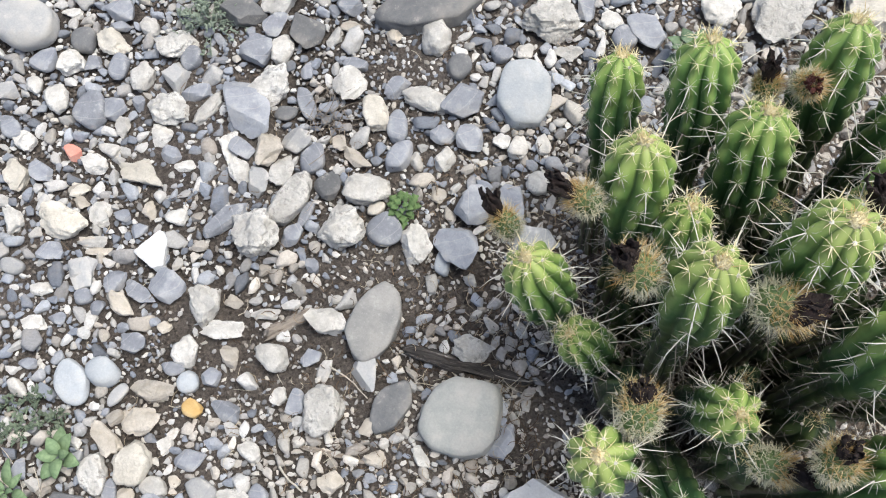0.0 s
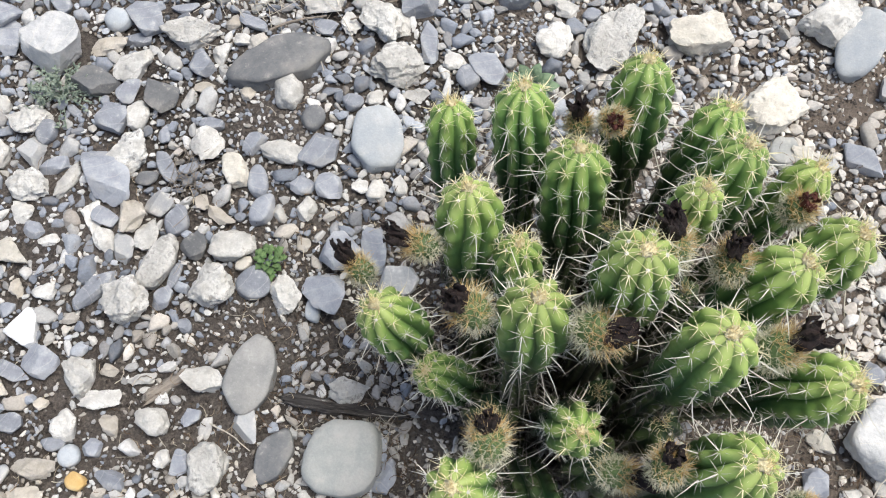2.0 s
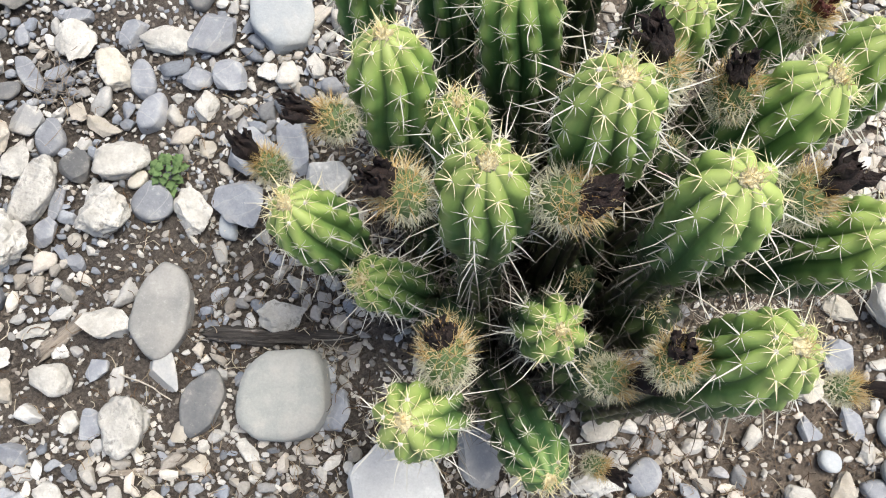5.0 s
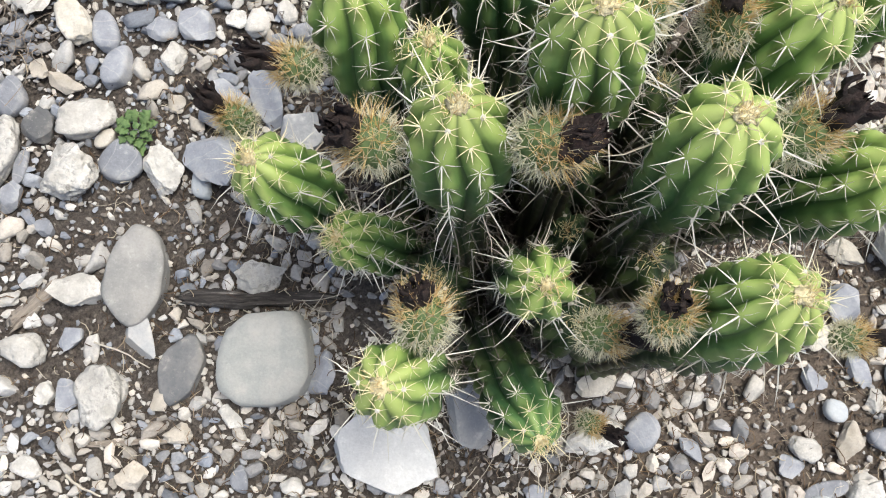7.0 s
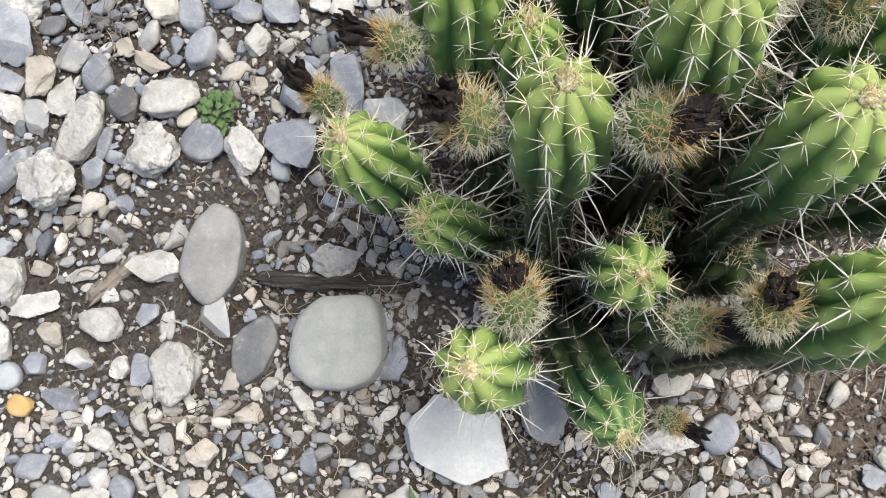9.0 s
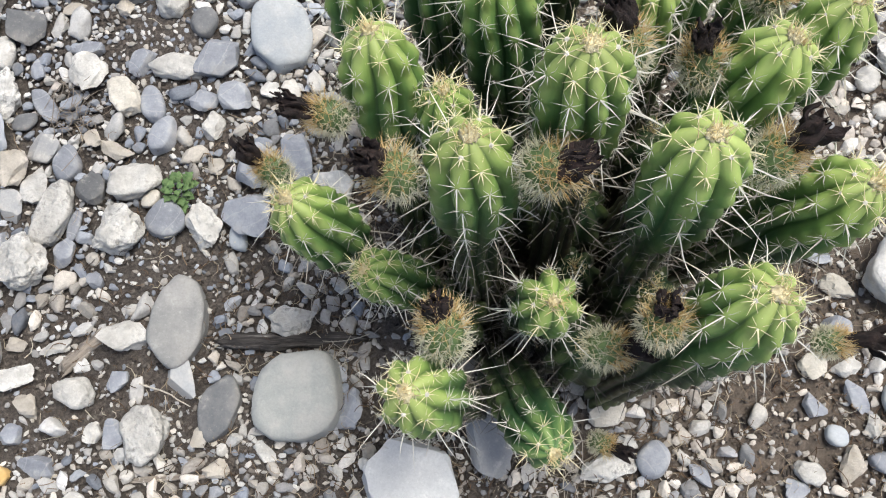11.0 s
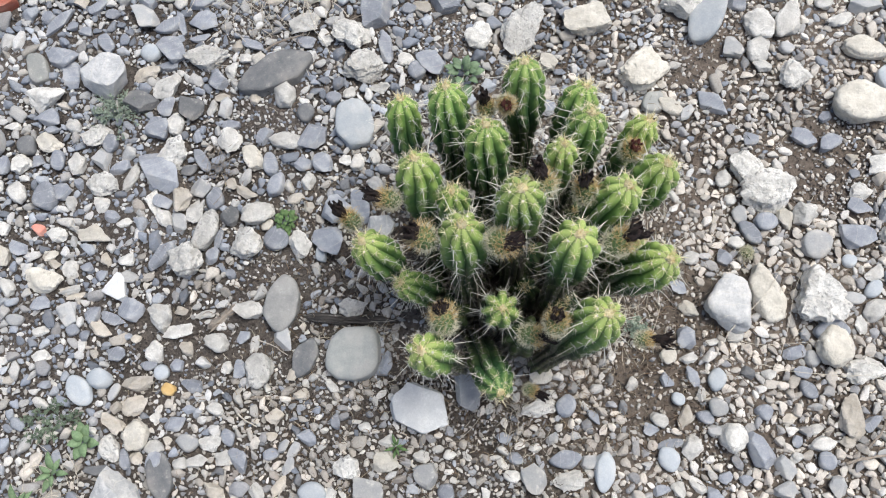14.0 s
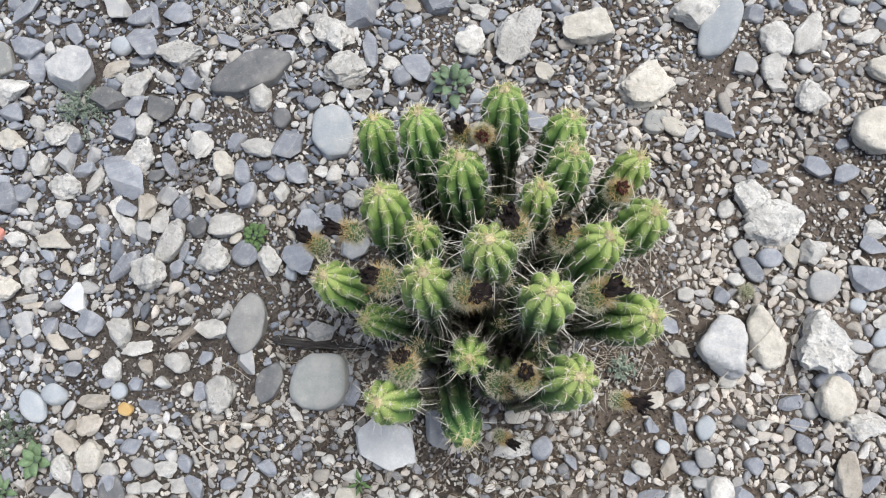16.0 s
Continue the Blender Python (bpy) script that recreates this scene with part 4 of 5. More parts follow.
stone("B", 0.515, 0.335, 0.068, 0.035, -48)
stone("B", 0.651, 0.230, 0.050, 0.033, -37)
stone("B", 0.692, 0.208, 0.047, 0.033, 0)
stone("B", 0.561, 0.253, 0.026, 0.028, -15, True)
stone("B", 0.702, 0.257, 0.026, 0.020, 25, True)
stone("S", 0.533, 0.198, 0.070, 0.053, -80)
stone("S", 0.552, 0.153, 0.090, 0.083, -26)
stone("W", 0.486, 0.191, 0.031, 0.033, -15)
stone("W", 0.764, 0.144, 0.046, 0.040, -26)
stone("W", 0.708, 0.104, 0.036, 0.032, -48)
stone("T", 0.719, 0.169, 0.022, 0.019, -15, True)
stone("W", 0.679, 0.172, 0.018, 0.015, -15, True)
stone("B", 0.699, 0.079, 0.043, 0.029, -37)
stone("W", 0.600, 0.092, 0.043, 0.044, -48)
stone("C", 0.569, 0.094, 0.045, 0.028, -90)
stone("G", 0.493, 0.120, 0.033, 0.028, -79)
stone("W", 0.487, 0.152, 0.022, 0.021, -15, True)
stone("U", 0.533, 0.098, 0.041, 0.034, -15)
stone("B", 0.757, 0.069, 0.082, 0.037, 46)
stone("W", 0.671, 0.145, 0.018, 0.017, -15, True)
stone("B", 0.713, 0.141, 0.018, 0.017, -15, True)
stone("G", 0.602, 0.035, 0.054, 0.051, -5)
stone("B", 0.678, 0.030, 0.067, 0.046, -15)
stone("S", 0.730, 0.020, 0.034, 0.030, -15)
stone("U", 0.502, 0.086, 0.052, 0.029, -69)
stone("W", 0.472, 0.074, 0.029, 0.022, -25, True)
stone("B", 0.441, 0.054, 0.036, 0.028, -79)
stone("W", 0.387, 0.068, 0.030, 0.025, 15, True)
stone("B", 0.349, 0.024, 0.034, 0.026, -67)
stone("H", 0.419, -0.024, 0.102, 0.082, 78)
stone("R", 0.489, -0.026, 0.103, 0.055, -83)
stone("X", 0.576, -0.048, 0.083, 0.096, -15)
stone("C", 0.355, -0.017, 0.037, 0.024, -51)
stone("B", 0.574, -0.113, 0.060, 0.042, -15)
stone("R", 0.571, -0.142, 0.072, 0.060, 55)
stone("W", 0.627, -0.117, 0.034, 0.021, -101, True)
stone("W", 0.660, -0.098, 0.050, 0.034, 23)
stone("L", 0.670, -0.065, 0.038, 0.027, 32)
stone("L", 0.648, -0.007, 0.027, 0.024, -15, True)
stone("G", 0.631, -0.070, 0.041, 0.022, -23)
stone("W", 0.684, -0.039, 0.039, 0.025, 32)
stone("B", 0.713, -0.053, 0.038, 0.039, -15)
stone("S", 0.603, -0.192, 0.066, 0.042, -5)
stone("B", 0.653, -0.194, 0.037, 0.028, -15)
stone("B", 0.335, -0.064, 0.041, 0.035, -88)
stone("C", 0.297, -0.085, 0.031, 0.026, 24)
stone("W", 0.328, -0.097, 0.028, 0.023, -25, True)
stone("W", 0.375, -0.082, 0.024, 0.013, -15, True)
stone("W", 0.417, -0.081, 0.031, 0.024, 5, True)
stone("B", 0.501, -0.134, 0.040, 0.024, 10)
stone("G", 0.527, -0.151, 0.032, 0.027, -79)
stone("L", 0.362, -0.144, 0.041, 0.031, 57)
stone("D", 0.416, -0.146, 0.027, 0.023, -78, True)
stone("B", 0.506, -0.169, 0.033, 0.022, -15, True)
stone("B", 0.505, -0.198, 0.037, 0.027, -57)
stone("W", 0.450, -0.157, 0.023, 0.020, 14, True)
stone("B", 0.280, -0.123, 0.027, 0.019, -77, True)
stone("B", 0.325, -0.128, 0.038, 0.021, -83)
stone("L", 0.290, -0.158, 0.025, 0.023, -56, True)
stone("G", 0.348, -0.188, 0.034, 0.032, -35)
stone("W", 0.329, -0.161, 0.024, 0.017, -98, True)
stone("B", 0.420, -0.213, 0.030, 0.028, -35)
stone("B", 0.324, -0.197, 0.032, 0.024, -35)
stone("W", 0.248, -0.184, 0.031, 0.026, -24)
stone("B", 0.230, -0.196, 0.027, 0.022, -34, True)
stone("T", 0.294, -0.190, 0.042, 0.025, 57)
stone("W", 0.357, -0.239, 0.050, 0.047, -56)
stone("G", 0.333, -0.225, 0.027, 0.023, -15, True)
stone("B", 0.396, -0.273, 0.066, 0.051, -99)
stone("W", 0.287, -0.241, 0.042, 0.032, 52)
stone("B", 0.254, -0.226, 0.046, 0.018, -0)
stone("L", 0.244, -0.248, 0.043, 0.035, -76)
stone("W", 0.496, -0.288, 0.046, 0.026, -5)
stone("W", 0.448, -0.299, 0.022, 0.019, -14, True)
stone("B", 0.457, -0.274, 0.023, 0.018, -100, True)
stone("B", 0.493, -0.315, 0.032, 0.030, -89)
stone("T", 0.557, -0.258, 0.075, 0.045, -106)
stone("B", 0.588, -0.275, 0.040, 0.020, 23)
stone("T", 0.537, -0.296, 0.025, 0.020, -15, True)
stone("G", 0.592, -0.336, 0.045, 0.031, -35)
stone("W", 0.494, -0.263, 0.024, 0.018, -15, True)
stone("T", 0.458, -0.237, 0.027, 0.020, -15, True)
stone("Q", -0.224, 0.052, 0.097, 0.095, -15)
stone("B", -0.176, 0.024, 0.045, 0.027, 56)
stone("S", -0.207, 0.132, 0.048, 0.039, 0)
stone("F", -0.135, -0.065, 0.104, 0.080, -29)
stone("G", -0.050, -0.050, 0.080, 0.044, -92)
stone("W", -0.149, 0.156, 0.026, 0.018, -35, True)
stone("W", -0.272, 0.010, 0.029, 0.022, -34, True)
stone("W", -0.197, -0.062, 0.015, 0.015, -15, True)
stone("W", -0.234, -0.071, 0.023, 0.018, -15, True)
stone("W", -0.201, -0.103, 0.034, 0.023, -15)
stone("C", -0.212, -0.137, 0.043, 0.034, -14)
stone("B", -0.281, -0.050, 0.028, 0.017, -92, True)
stone("C", 0.078, -0.067, 0.043, 0.024, 0)
stone("S", 0.059, -0.112, 0.062, 0.033, -5)
stone("B", 0.104, -0.123, 0.038, 0.033, 34)
stone("T", 0.060, -0.030, 0.028, 0.017, -35, True)
stone("B", 0.145, -0.151, 0.032, 0.019, -76, True)
stone("B", -0.011, -0.148, 0.026, 0.020, -24, True)
stone("W", 0.035, -0.176, 0.022, 0.016, -15, True)
stone("G", 0.067, -0.170, 0.024, 0.018, 14, True)
stone("B", 0.078, -0.207, 0.055, 0.032, -5)
stone("G", 0.114, -0.220, 0.026, 0.023, -14, True)
stone("J", 0.135, -0.242, 0.066, 0.036, 66)
stone("B", -0.002, -0.184, 0.029, 0.023, -14, True)
stone("W", -0.153, -0.143, 0.028, 0.023, -14, True)
stone("W", -0.106, -0.151, 0.022, 0.018, -14, True)
stone("W", 0.085, -0.097, 0.024, 0.015, -15, True)
stone("C", -0.803, 0.394, 0.050, 0.030, -74)
stone("B", -0.773, 0.397, 0.040, 0.026, -49)
stone("W", -0.795, 0.439, 0.033, 0.030, -3)
stone("W", -0.758, 0.498, 0.042, 0.032, -75)
stone("W", -0.794, 0.525, 0.031, 0.023, -58, True)
stone("B", -0.827, 0.471, 0.036, 0.021, -57, True)
stone("W", -0.802, 0.331, 0.041, 0.027, -74)
stone("G", -0.829, 0.517, 0.029, 0.026, -4, True)
stone("B", -0.785, 0.564, 0.043, 0.037, -24)
stone("W", -0.744, 0.555, 0.039, 0.039, -4)
stone("G", -0.795, 0.266, 0.032, 0.022, -22, True)
stone("N", -0.588, -0.062, 0.093, 0.045, -90)
stone("K", -0.664, -0.103, 0.142, 0.091, -61)
stone("D", -0.693, -0.027, 0.048, 0.019, -15)
stone("T", -0.503, -0.113, 0.038, 0.031, -15)
stone("W", -0.433, -0.134, 0.039, 0.024, -72)
stone("T", -0.396, -0.130, 0.042, 0.019, 35)
stone("L", -0.343, -0.155, 0.047, 0.040, -53)
stone("S", -0.279, -0.129, 0.047, 0.040, -15)
stone("G", -0.254, -0.173, 0.058, 0.041, -34)
stone("G", -0.152, -0.176, 0.047, 0.041, -74)
stone("B", -0.560, -0.124, 0.034, 0.023, -15)
stone("B", -0.586, -0.131, 0.038, 0.023, -15)
stone("B", -0.531, -0.146, 0.028, 0.022, -15, True)
stone("W", -0.502, -0.156, 0.038, 0.028, 15)
stone("B", -0.738, -0.072, 0.045, 0.028, -79)
stone("W", -0.551, -0.051, 0.025, 0.022, -15, True)
stone("G", -0.373, -0.103, 0.036, 0.019, 46, True)
stone("S", -0.315, -0.163, 0.024, 0.023, -15, True)
stone("S", -0.322, -0.196, 0.037, 0.027, -44)
stone("S", -0.269, -0.212, 0.033, 0.023, -15)
stone("L", -0.136, -0.250, 0.041, 0.028, -95)
stone("W", -0.108, -0.253, 0.037, 0.026, 64)
stone("B", -0.126, -0.207, 0.033, 0.027, -34)
stone("W", -0.015, -0.211, 0.028, 0.020, -15, True)
stone("G", 0.019, -0.224, 0.049, 0.042, -55)
stone("W", 0.072, -0.242, 0.055, 0.032, -0)
stone("G", -0.004, -0.261, 0.032, 0.028, -75)
stone("G", 0.213, -0.329, 0.038, 0.037, -56)
stone("B", 0.178, -0.329, 0.027, 0.023, -15, True)
stone("W", 0.112, -0.317, 0.029, 0.023, -15, True)
stone("W", 0.276, -0.300, 0.038, 0.021, -56)
stone("W", 0.247, -0.300, 0.026, 0.024, -77, True)
stone("B", 0.218, -0.294, 0.031, 0.020, -15, True)
stone("B", 0.298, -0.326, 0.043, 0.028, -89)
stone("B", 0.282, -0.362, 0.032, 0.025, -15)
stone("G", 0.424, -0.308, 0.040, 0.028, -68)
stone("G", 0.411, -0.341, 0.038, 0.030, -15)
stone("B", 0.356, -0.312, 0.024, 0.018, -15, True)
stone("B", 0.324, -0.300, 0.024, 0.022, -15, True)
stone("G", 0.497, -0.359, 0.035, 0.034, -57)
stone("B", 0.509, -0.415, 0.046, 0.042, -15)
stone("W", 0.383, -0.391, 0.037, 0.026, -15)
stone("T", 0.438, -0.380, 0.027, 0.019, -15, True)
stone("T", 0.361, -0.351, 0.024, 0.020, -35, True)
stone("W", 0.330, -0.370, 0.027, 0.021, -15, True)
stone("L", -0.551, 0.899, 0.063, 0.043, -14)
stone("W", -0.514, 0.892, 0.039, 0.029, -71)
stone("C", -0.372, 0.842, 0.043, 0.035, -14)
stone("G", -0.311, 0.855, 0.071, 0.026, -14)
stone("W", -0.165, 0.774, 0.047, 0.034, -73)
stone("L", -0.114, 0.773, 0.065, 0.040, -74)
stone("C", 0.561, 0.612, 0.095, 0.064, -3)
stone("B", 0.649, 0.582, 0.050, 0.037, -98)
stone("G", 0.436, 0.618, 0.060, 0.036, -3)
stone("B", 0.494, 0.603, 0.037, 0.021, -14)
stone("D", 0.777, 0.567, 0.040, 0.023, -3)
stone("C", 0.713, 0.583, 0.030, 0.019, -25, True)
stone("W", 0.849, 0.501, 0.047, 0.033, -100)
stone("W", 0.885, 0.497, 0.036, 0.034, -14)
stone("L", 0.799, 0.505, 0.034, 0.025, -14)
stone("G", 0.383, 0.665, 0.042, 0.030, -14)
stone("B", -0.603, 0.901, 0.030, 0.026, -14)
stone("W", -0.014, 0.762, 0.042, 0.035, -14)
stone("B", 0.045, 0.736, 0.039, 0.032, -35)
stone("G", 0.130, 0.732, 0.053, 0.035, -14)
stone("W", 0.211, 0.707, 0.036, 0.028, -14)
stone("B", 0.279, 0.679, 0.042, 0.030, -14)
# corner of a red clay brick, built with the stone shape
stone("E", -0.734, 0.899, 0.056, 0.064, -16)
stone("R", -0.324, 0.321, 0.026, 0.019, 20, True)
stone("S", -0.597, 0.572, 0.056, 0.046, -10)
stone("G", -0.703, 0.256, 0.032, 0.040, -15)
stone("T", -0.693, 0.292, 0.034, 0.016, -8, True)
stone("W", -0.684, 0.329, 0.026, 0.030, -15, True)
stone("C", -0.715, 0.366, 0.026, 0.020, -10, True)
stone("B", -0.744, 0.284, 0.036, 0.028, -20)
stone("B", -0.818, 0.459, 0.036, 0.026, -50)
stone("W", -0.800, 0.444, 0.030, 0.024, 0, True)
stone("W", -0.752, 0.633, 0.030, 0.020, 10)
stone("D", -0.728, 0.587, 0.040, 0.038, -40)
stone("G", -0.814, 0.616, 0.098, 0.078, -20)


# gravel: pebbles and grit between the stones
def scatter(tries, lo, hi, area, gap, cells, bare=0.34, cell=0.03, cover=False):
    """Places for pebbles that keep clear of the stones and of one another."""
    xs = rng.uniform(area[0], area[1], tries)
    ys = rng.uniform(area[2], area[3], tries)
    rs = lo * (hi / lo) ** (rng.random(tries) ** 1.7)
    keep = []
    for n in np.argsort(-rs):
        x, y, r = xs[n], ys[n], rs[n]
        if cover:
            bare = earth(x, y)
        if (x - 0.06) ** 2 + (y - 0.10) ** 2 < 0.012 or noise.noise(Vector((x * 5, y * 5, 9))) > bare + r * 12:
            continue
        i, j = int(x // cell), int(y // cell)
        near = [o for a in (-1, 0, 1) for b in (-1, 0, 1) for o in cells.get((i + a, j + b), ())]
        if all((x - o[0]) ** 2 + (y - o[1]) ** 2 > (gap * (r + o[2])) ** 2 for o in near):
            cells.setdefault((i, j), []).append((x, y, r))
            keep.append((x, y, r))
    return np.array(keep)


def earth(x, y):
    """How far gravel hides the soil: bare earth west and south of the cactus, closed gravel elsewhere."""
    near = min(math.hypot((x + 0.20) / 1.3, y - 0.12), math.hypot((x + 0.40) / 1.6, y - 0.20), math.hypot((x - 0.16) / 1.4, y + 0.12), math.hypot(x - 0.28, y + 0.02),
               math.hypot((x - 0.42) / 1.5, y - 0.25) + 0.03, math.hypot(x - 0.63, y - 0.18) + 0.04, math.hypot((x - 0.56) / 1.4, y - 0.37) + 0.05, math.hypot(x - 0.36, y - 0.56) + 0.05)
    return -0.06 + 0.62 * min(1.0, max(0.0, (near - 0.09) / 0.2))


def stone_cells(cell=0.03):
    """The ground that the stones cover, as small discs in a grid."""
    cells = {}
    for x, y, a, b, yaw in PLACED:
        c, s = math.cos(radians(yaw)), math.sin(radians(yaw))
        step = max(0.006, b * 0.5)
        for u in np.arange(-a, a + 1e-6, step):
            for w in np.arange(-b, b + 1e-6, step):
                if (u / a) ** 2 + (w / b) ** 2 < 0.8:
                    px, py = x + u * c - w * s, y + u * s + w * c
                    cells.setdefault((int(px // cell), int(py // cell)), []).append((px, py, step * 0.7))
    return cells


def sorted_pebbles(name, places, *rest, **more):
    """Bluish gravel towards the north-west, tan gravel towards the south-east, with a soft border."""
    slate = rng.random(len(places)) < 1 / (1 + np.exp(-7 * (places[:, 1] - 0.34 - 0.45 * places[:, 0])))
    cream = rng.random(len(places)) < 0.85 / (1 + np.exp(-14 * (places[:, 0] - 0.2))) + 0.25
    pebbles(name, places[~slate & ~cream], *rest, **more)
    pebbles(name, places[~slate & cream], *rest, mat=CREAM_GRAVEL, **more)
    pebbles(name, places[slate], *rest, mat=SLATE_GRAVEL, **more)


def pebbles(name, places, level, label, power=12.0, sink=0.35, mat=None, smooth=True):
    d, f = BALLS[level]
    k = len(places)
    v = carve(d, cuts(rng, k, 4, 0.5 if smooth else 0.44, 5), power * (1.0 if smooth else 1.8))
    size = places[:, 2:3] * np.c_[rng.uniform(1.0, 1.6, k), rng.uniform(0.72, 1.05, k), rng.uniform(0.5, 0.85, k)]
    ways = rng.normal(0, 2.6, (6, 3))
    bumps = np.sin(d @ ways.T + rng.uniform(0, 6.283, (k, 1, 6))).sum(2) * 0.034
    v = v * (1 + bumps[..., None]) * size[:, None]
    a = rng.uniform(0, 6.283, k)
    t = rng.normal(0, 0.22, k)
    x, y, z = v[..., 0], v[..., 1], v[..., 2]
    x, z = x * np.cos(t)[:, None] - z * np.sin(t)[:, None], x * np.sin(t)[:, None] + z * np.cos(t)[:, None]
    c, s = np.cos(a)[:, None], np.sin(a)[:, None]
    v = np.stack([x * c - y * s + places[:, :1], x * s + y * c + places[:, 1:2], z + (size[:, 2] * sink)[:, None]], 2)
    faces = (np.arange(k)[:, None, None] * len(d) + f[None]).reshape(-1, 3)
    ob = mesh_object(name, v.reshape(-1, 3), faces, mat or GRAVEL, smooth=smooth)
    tagged(ob, label, "gravel", kind="stuff")


WOOD_ENDS = ((-0.289, 0.136), (-0.140, 0.091))
(wx0, wy0), (wx1, wy1) = WOOD_ENDS
PLACED.append(((wx0 + wx1) / 2, (wy0 + wy1) / 2, math.hypot(wx1 - wx0, wy1 - wy0) / 2, 0.009, math.degrees(math.atan2(wy1 - wy0, wx1 - wx0))))
AREA = (-1.12, 1.16, -0.66, 1.10)
VIEW = (-0.95, 1.0, -0.52, 0.98)
covered = stone_cells()
outer = scatter(16000, 0.016, 0.032, (-2.7, 2.8, -2.2, 2.7), 0.97, covered, 0.5, 0.07)
outer = outer[(outer[:, 0] < -0.92) | (outer[:, 0] > 0.86) | (outer[:, 1] < -0.42) | (outer[:, 1] > 0.84)]
outer = outer[~((outer[:, 0] > -0.9) & (outer[:, 0] < -0.6) & (outer[:, 1] > -0.13) & (outer[:, 1] < 0.16))]
outer = outer[np.hypot(outer[:, 0] + 0.728, outer[:, 1] - 0.426) > 0.05]
reach = np.hypot(outer[:, 0], outer[:, 1] - 0.25) + 0.2 * np.sin(3.1 * outer[:, 0] + 1.0) * np.sin(2.7 * outer[:, 1])
outer = outer[rng.random(len(outer)) < np.clip((2.5 - reach) / 0.9, 0, 1)]
covered = stone_cells()
for x, y, r in outer:
    covered.setdefault((int(x // 0.03), int(y // 0.03)), []).append((x, y, r * 0.85))
mid = scatter(9000, 0.0072, 0.0145, AREA, 0.84, covered, 0.4)
mid = mid[rng.random(len(mid)) < 0.12 + 0.10 * (mid[:, 0] > 0.12 + 0.1 * rng.random(len(mid))) + 0.88 / (1 + np.exp(-9 * (mid[:, 1] - 0.26 - 0.5 * mid[:, 0])))]
mid = mid[[earth(x, y) > 0.25 or rng.random() < 0.2 for x, y, r in mid]]
covered = stone_cells()
for x, y, r in np.vstack([outer, mid]):
    covered.setdefault((int(x // 0.03), int(y // 0.03)), []).append((x, y, r * 0.85))
pale = scatter(11000, 0.0045, 0.0098, (0.1, 1.0, -0.52, 0.2), 0.9, covered, cover=True)
coarse = scatter(46000, 0.0036, 0.0085, AREA, 0.86, covered, cover=True)
fine = scatter(70000, 0.0022, 0.0042, AREA, 0.84, covered, 0.95)
fine = fine[[earth(x, y) > 0.05 or rng.random() < 0.45 for x, y, r in fine]]
crumbs = scatter(105000, 0.0012, 0.0030, VIEW, 0.8, covered, 0.9)
seen = (np.abs(outer[:, 0]) < 1.15) & (np.abs(outer[:, 1] - 0.23) < 0.85)
sorted_pebbles("cobbles", outer[seen], 3, "mixed grey and white cobbles at the edge of the gravel", 16.0)
sorted_pebbles("cobbles", outer[~seen], 2, "mixed grey and white cobbles further off", 16.0)
spread = scatter(48000, 0.005, 0.012, (-2.3, 2.4, -2.0, 2.5), 0.9, covered, 0.8)
spread = spread[(np.abs(spread[:, 0]) > 1.1) | (np.abs(spread[:, 1] - 0.22) > 0.86)]
reach = np.hypot(spread[:, 0], spread[:, 1] - 0.25)
spread = spread[rng.random(len(spread)) < np.clip((2.3 - reach) / 0.9, 0, 1)]
sorted_pebbles("gravel", spread, 1, "thinning gravel further off", 14.0, smooth=False)
sorted_pebbles("pebbles", mid, 3, "scattered grey and white pebbles among the stones", 22.0)
pebbles("gravel", pale, 2, "pale cream and white gravel on dry soil", 20.0, mat=CREAM_GRAVEL, smooth=False)
sorted_pebbles("gravel", coarse, 2, "mixed grey, tan and white gravel pebbles on soil", 18.0, smooth=False)
sorted_pebbles("grit", fine, 1, "small mixed stone chips between the pebbles", 16.0, smooth=False)
pebbles("soil_crumbs", crumbs, 1, "brown crumbs of soil and fine chips", 10.0, 0.3, CRUMB, False)


# plants and dead wood
LEAF = plain("weed_leaf", (0.075, 0.15, 0.05), (0.135, 0.215, 0.08), 150, 0.8, 0.0006)
BLUE_LEAF = plain("bluish_weed_leaf", (0.12, 0.19, 0.11), (0.18, 0.26, 0.15), 150, 0.6, 0.0006)
PALE_LEAF = plain("fleshy_weed_leaf", (0.13, 0.21, 0.10), (0.21, 0.30, 0.16), 150, 0.7, 0.0006)
HERB_LEAF = plain("dull_herb_leaf", (0.12, 0.16, 0.11), (0.20, 0.25, 0.175), 120, 0.85)
GREY_LEAF = plain("grey_herb_leaf", (0.22, 0.275, 0.21), (0.34, 0.40, 0.32), 120, 0.85)
STRAW = plain("dry_straw", (0.48, 0.43, 0.35), (0.64, 0.59, 0.50), 160, 0.8, 0.0005)
TWIG = plain("grey_twig", (0.22, 0.18, 0.14), (0.36, 0.31, 0.26), 160, 0.9, 0.0008)


def wood_material(name, a, b):
    """Weathered wood with long grain, cracks and bleached streaks."""
    n = Nodes(name, 0.9)
    grain = n.add("ShaderNodeMapping")
    grain.inputs["Scale"].default_value = (14, 230, 230)
    n.join(n.add("ShaderNodeTexCoord").outputs["Object"], grain.inputs["Vector"])
    fibre = n.add("ShaderNodeTexNoise", Scale=1.0, Detail=5.0, Roughness=0.65)
    n.join(grain.outputs[0], fibre.inputs["Vector"])
    col = n.ramp(fibre.outputs["Fac"], [(0.35, a), (0.55, b), (0.66, (0.26, 0.235, 0.21)), (0.70, (0.52, 0.49, 0.45))])
    n.bump(fibre.outputs["Fac"], 0.9, 0.004)
    return n.colour(col)


WOOD = wood_material("weathered_dark_wood", (0.02, 0.017, 0.015), (0.085, 0.075, 0.068))
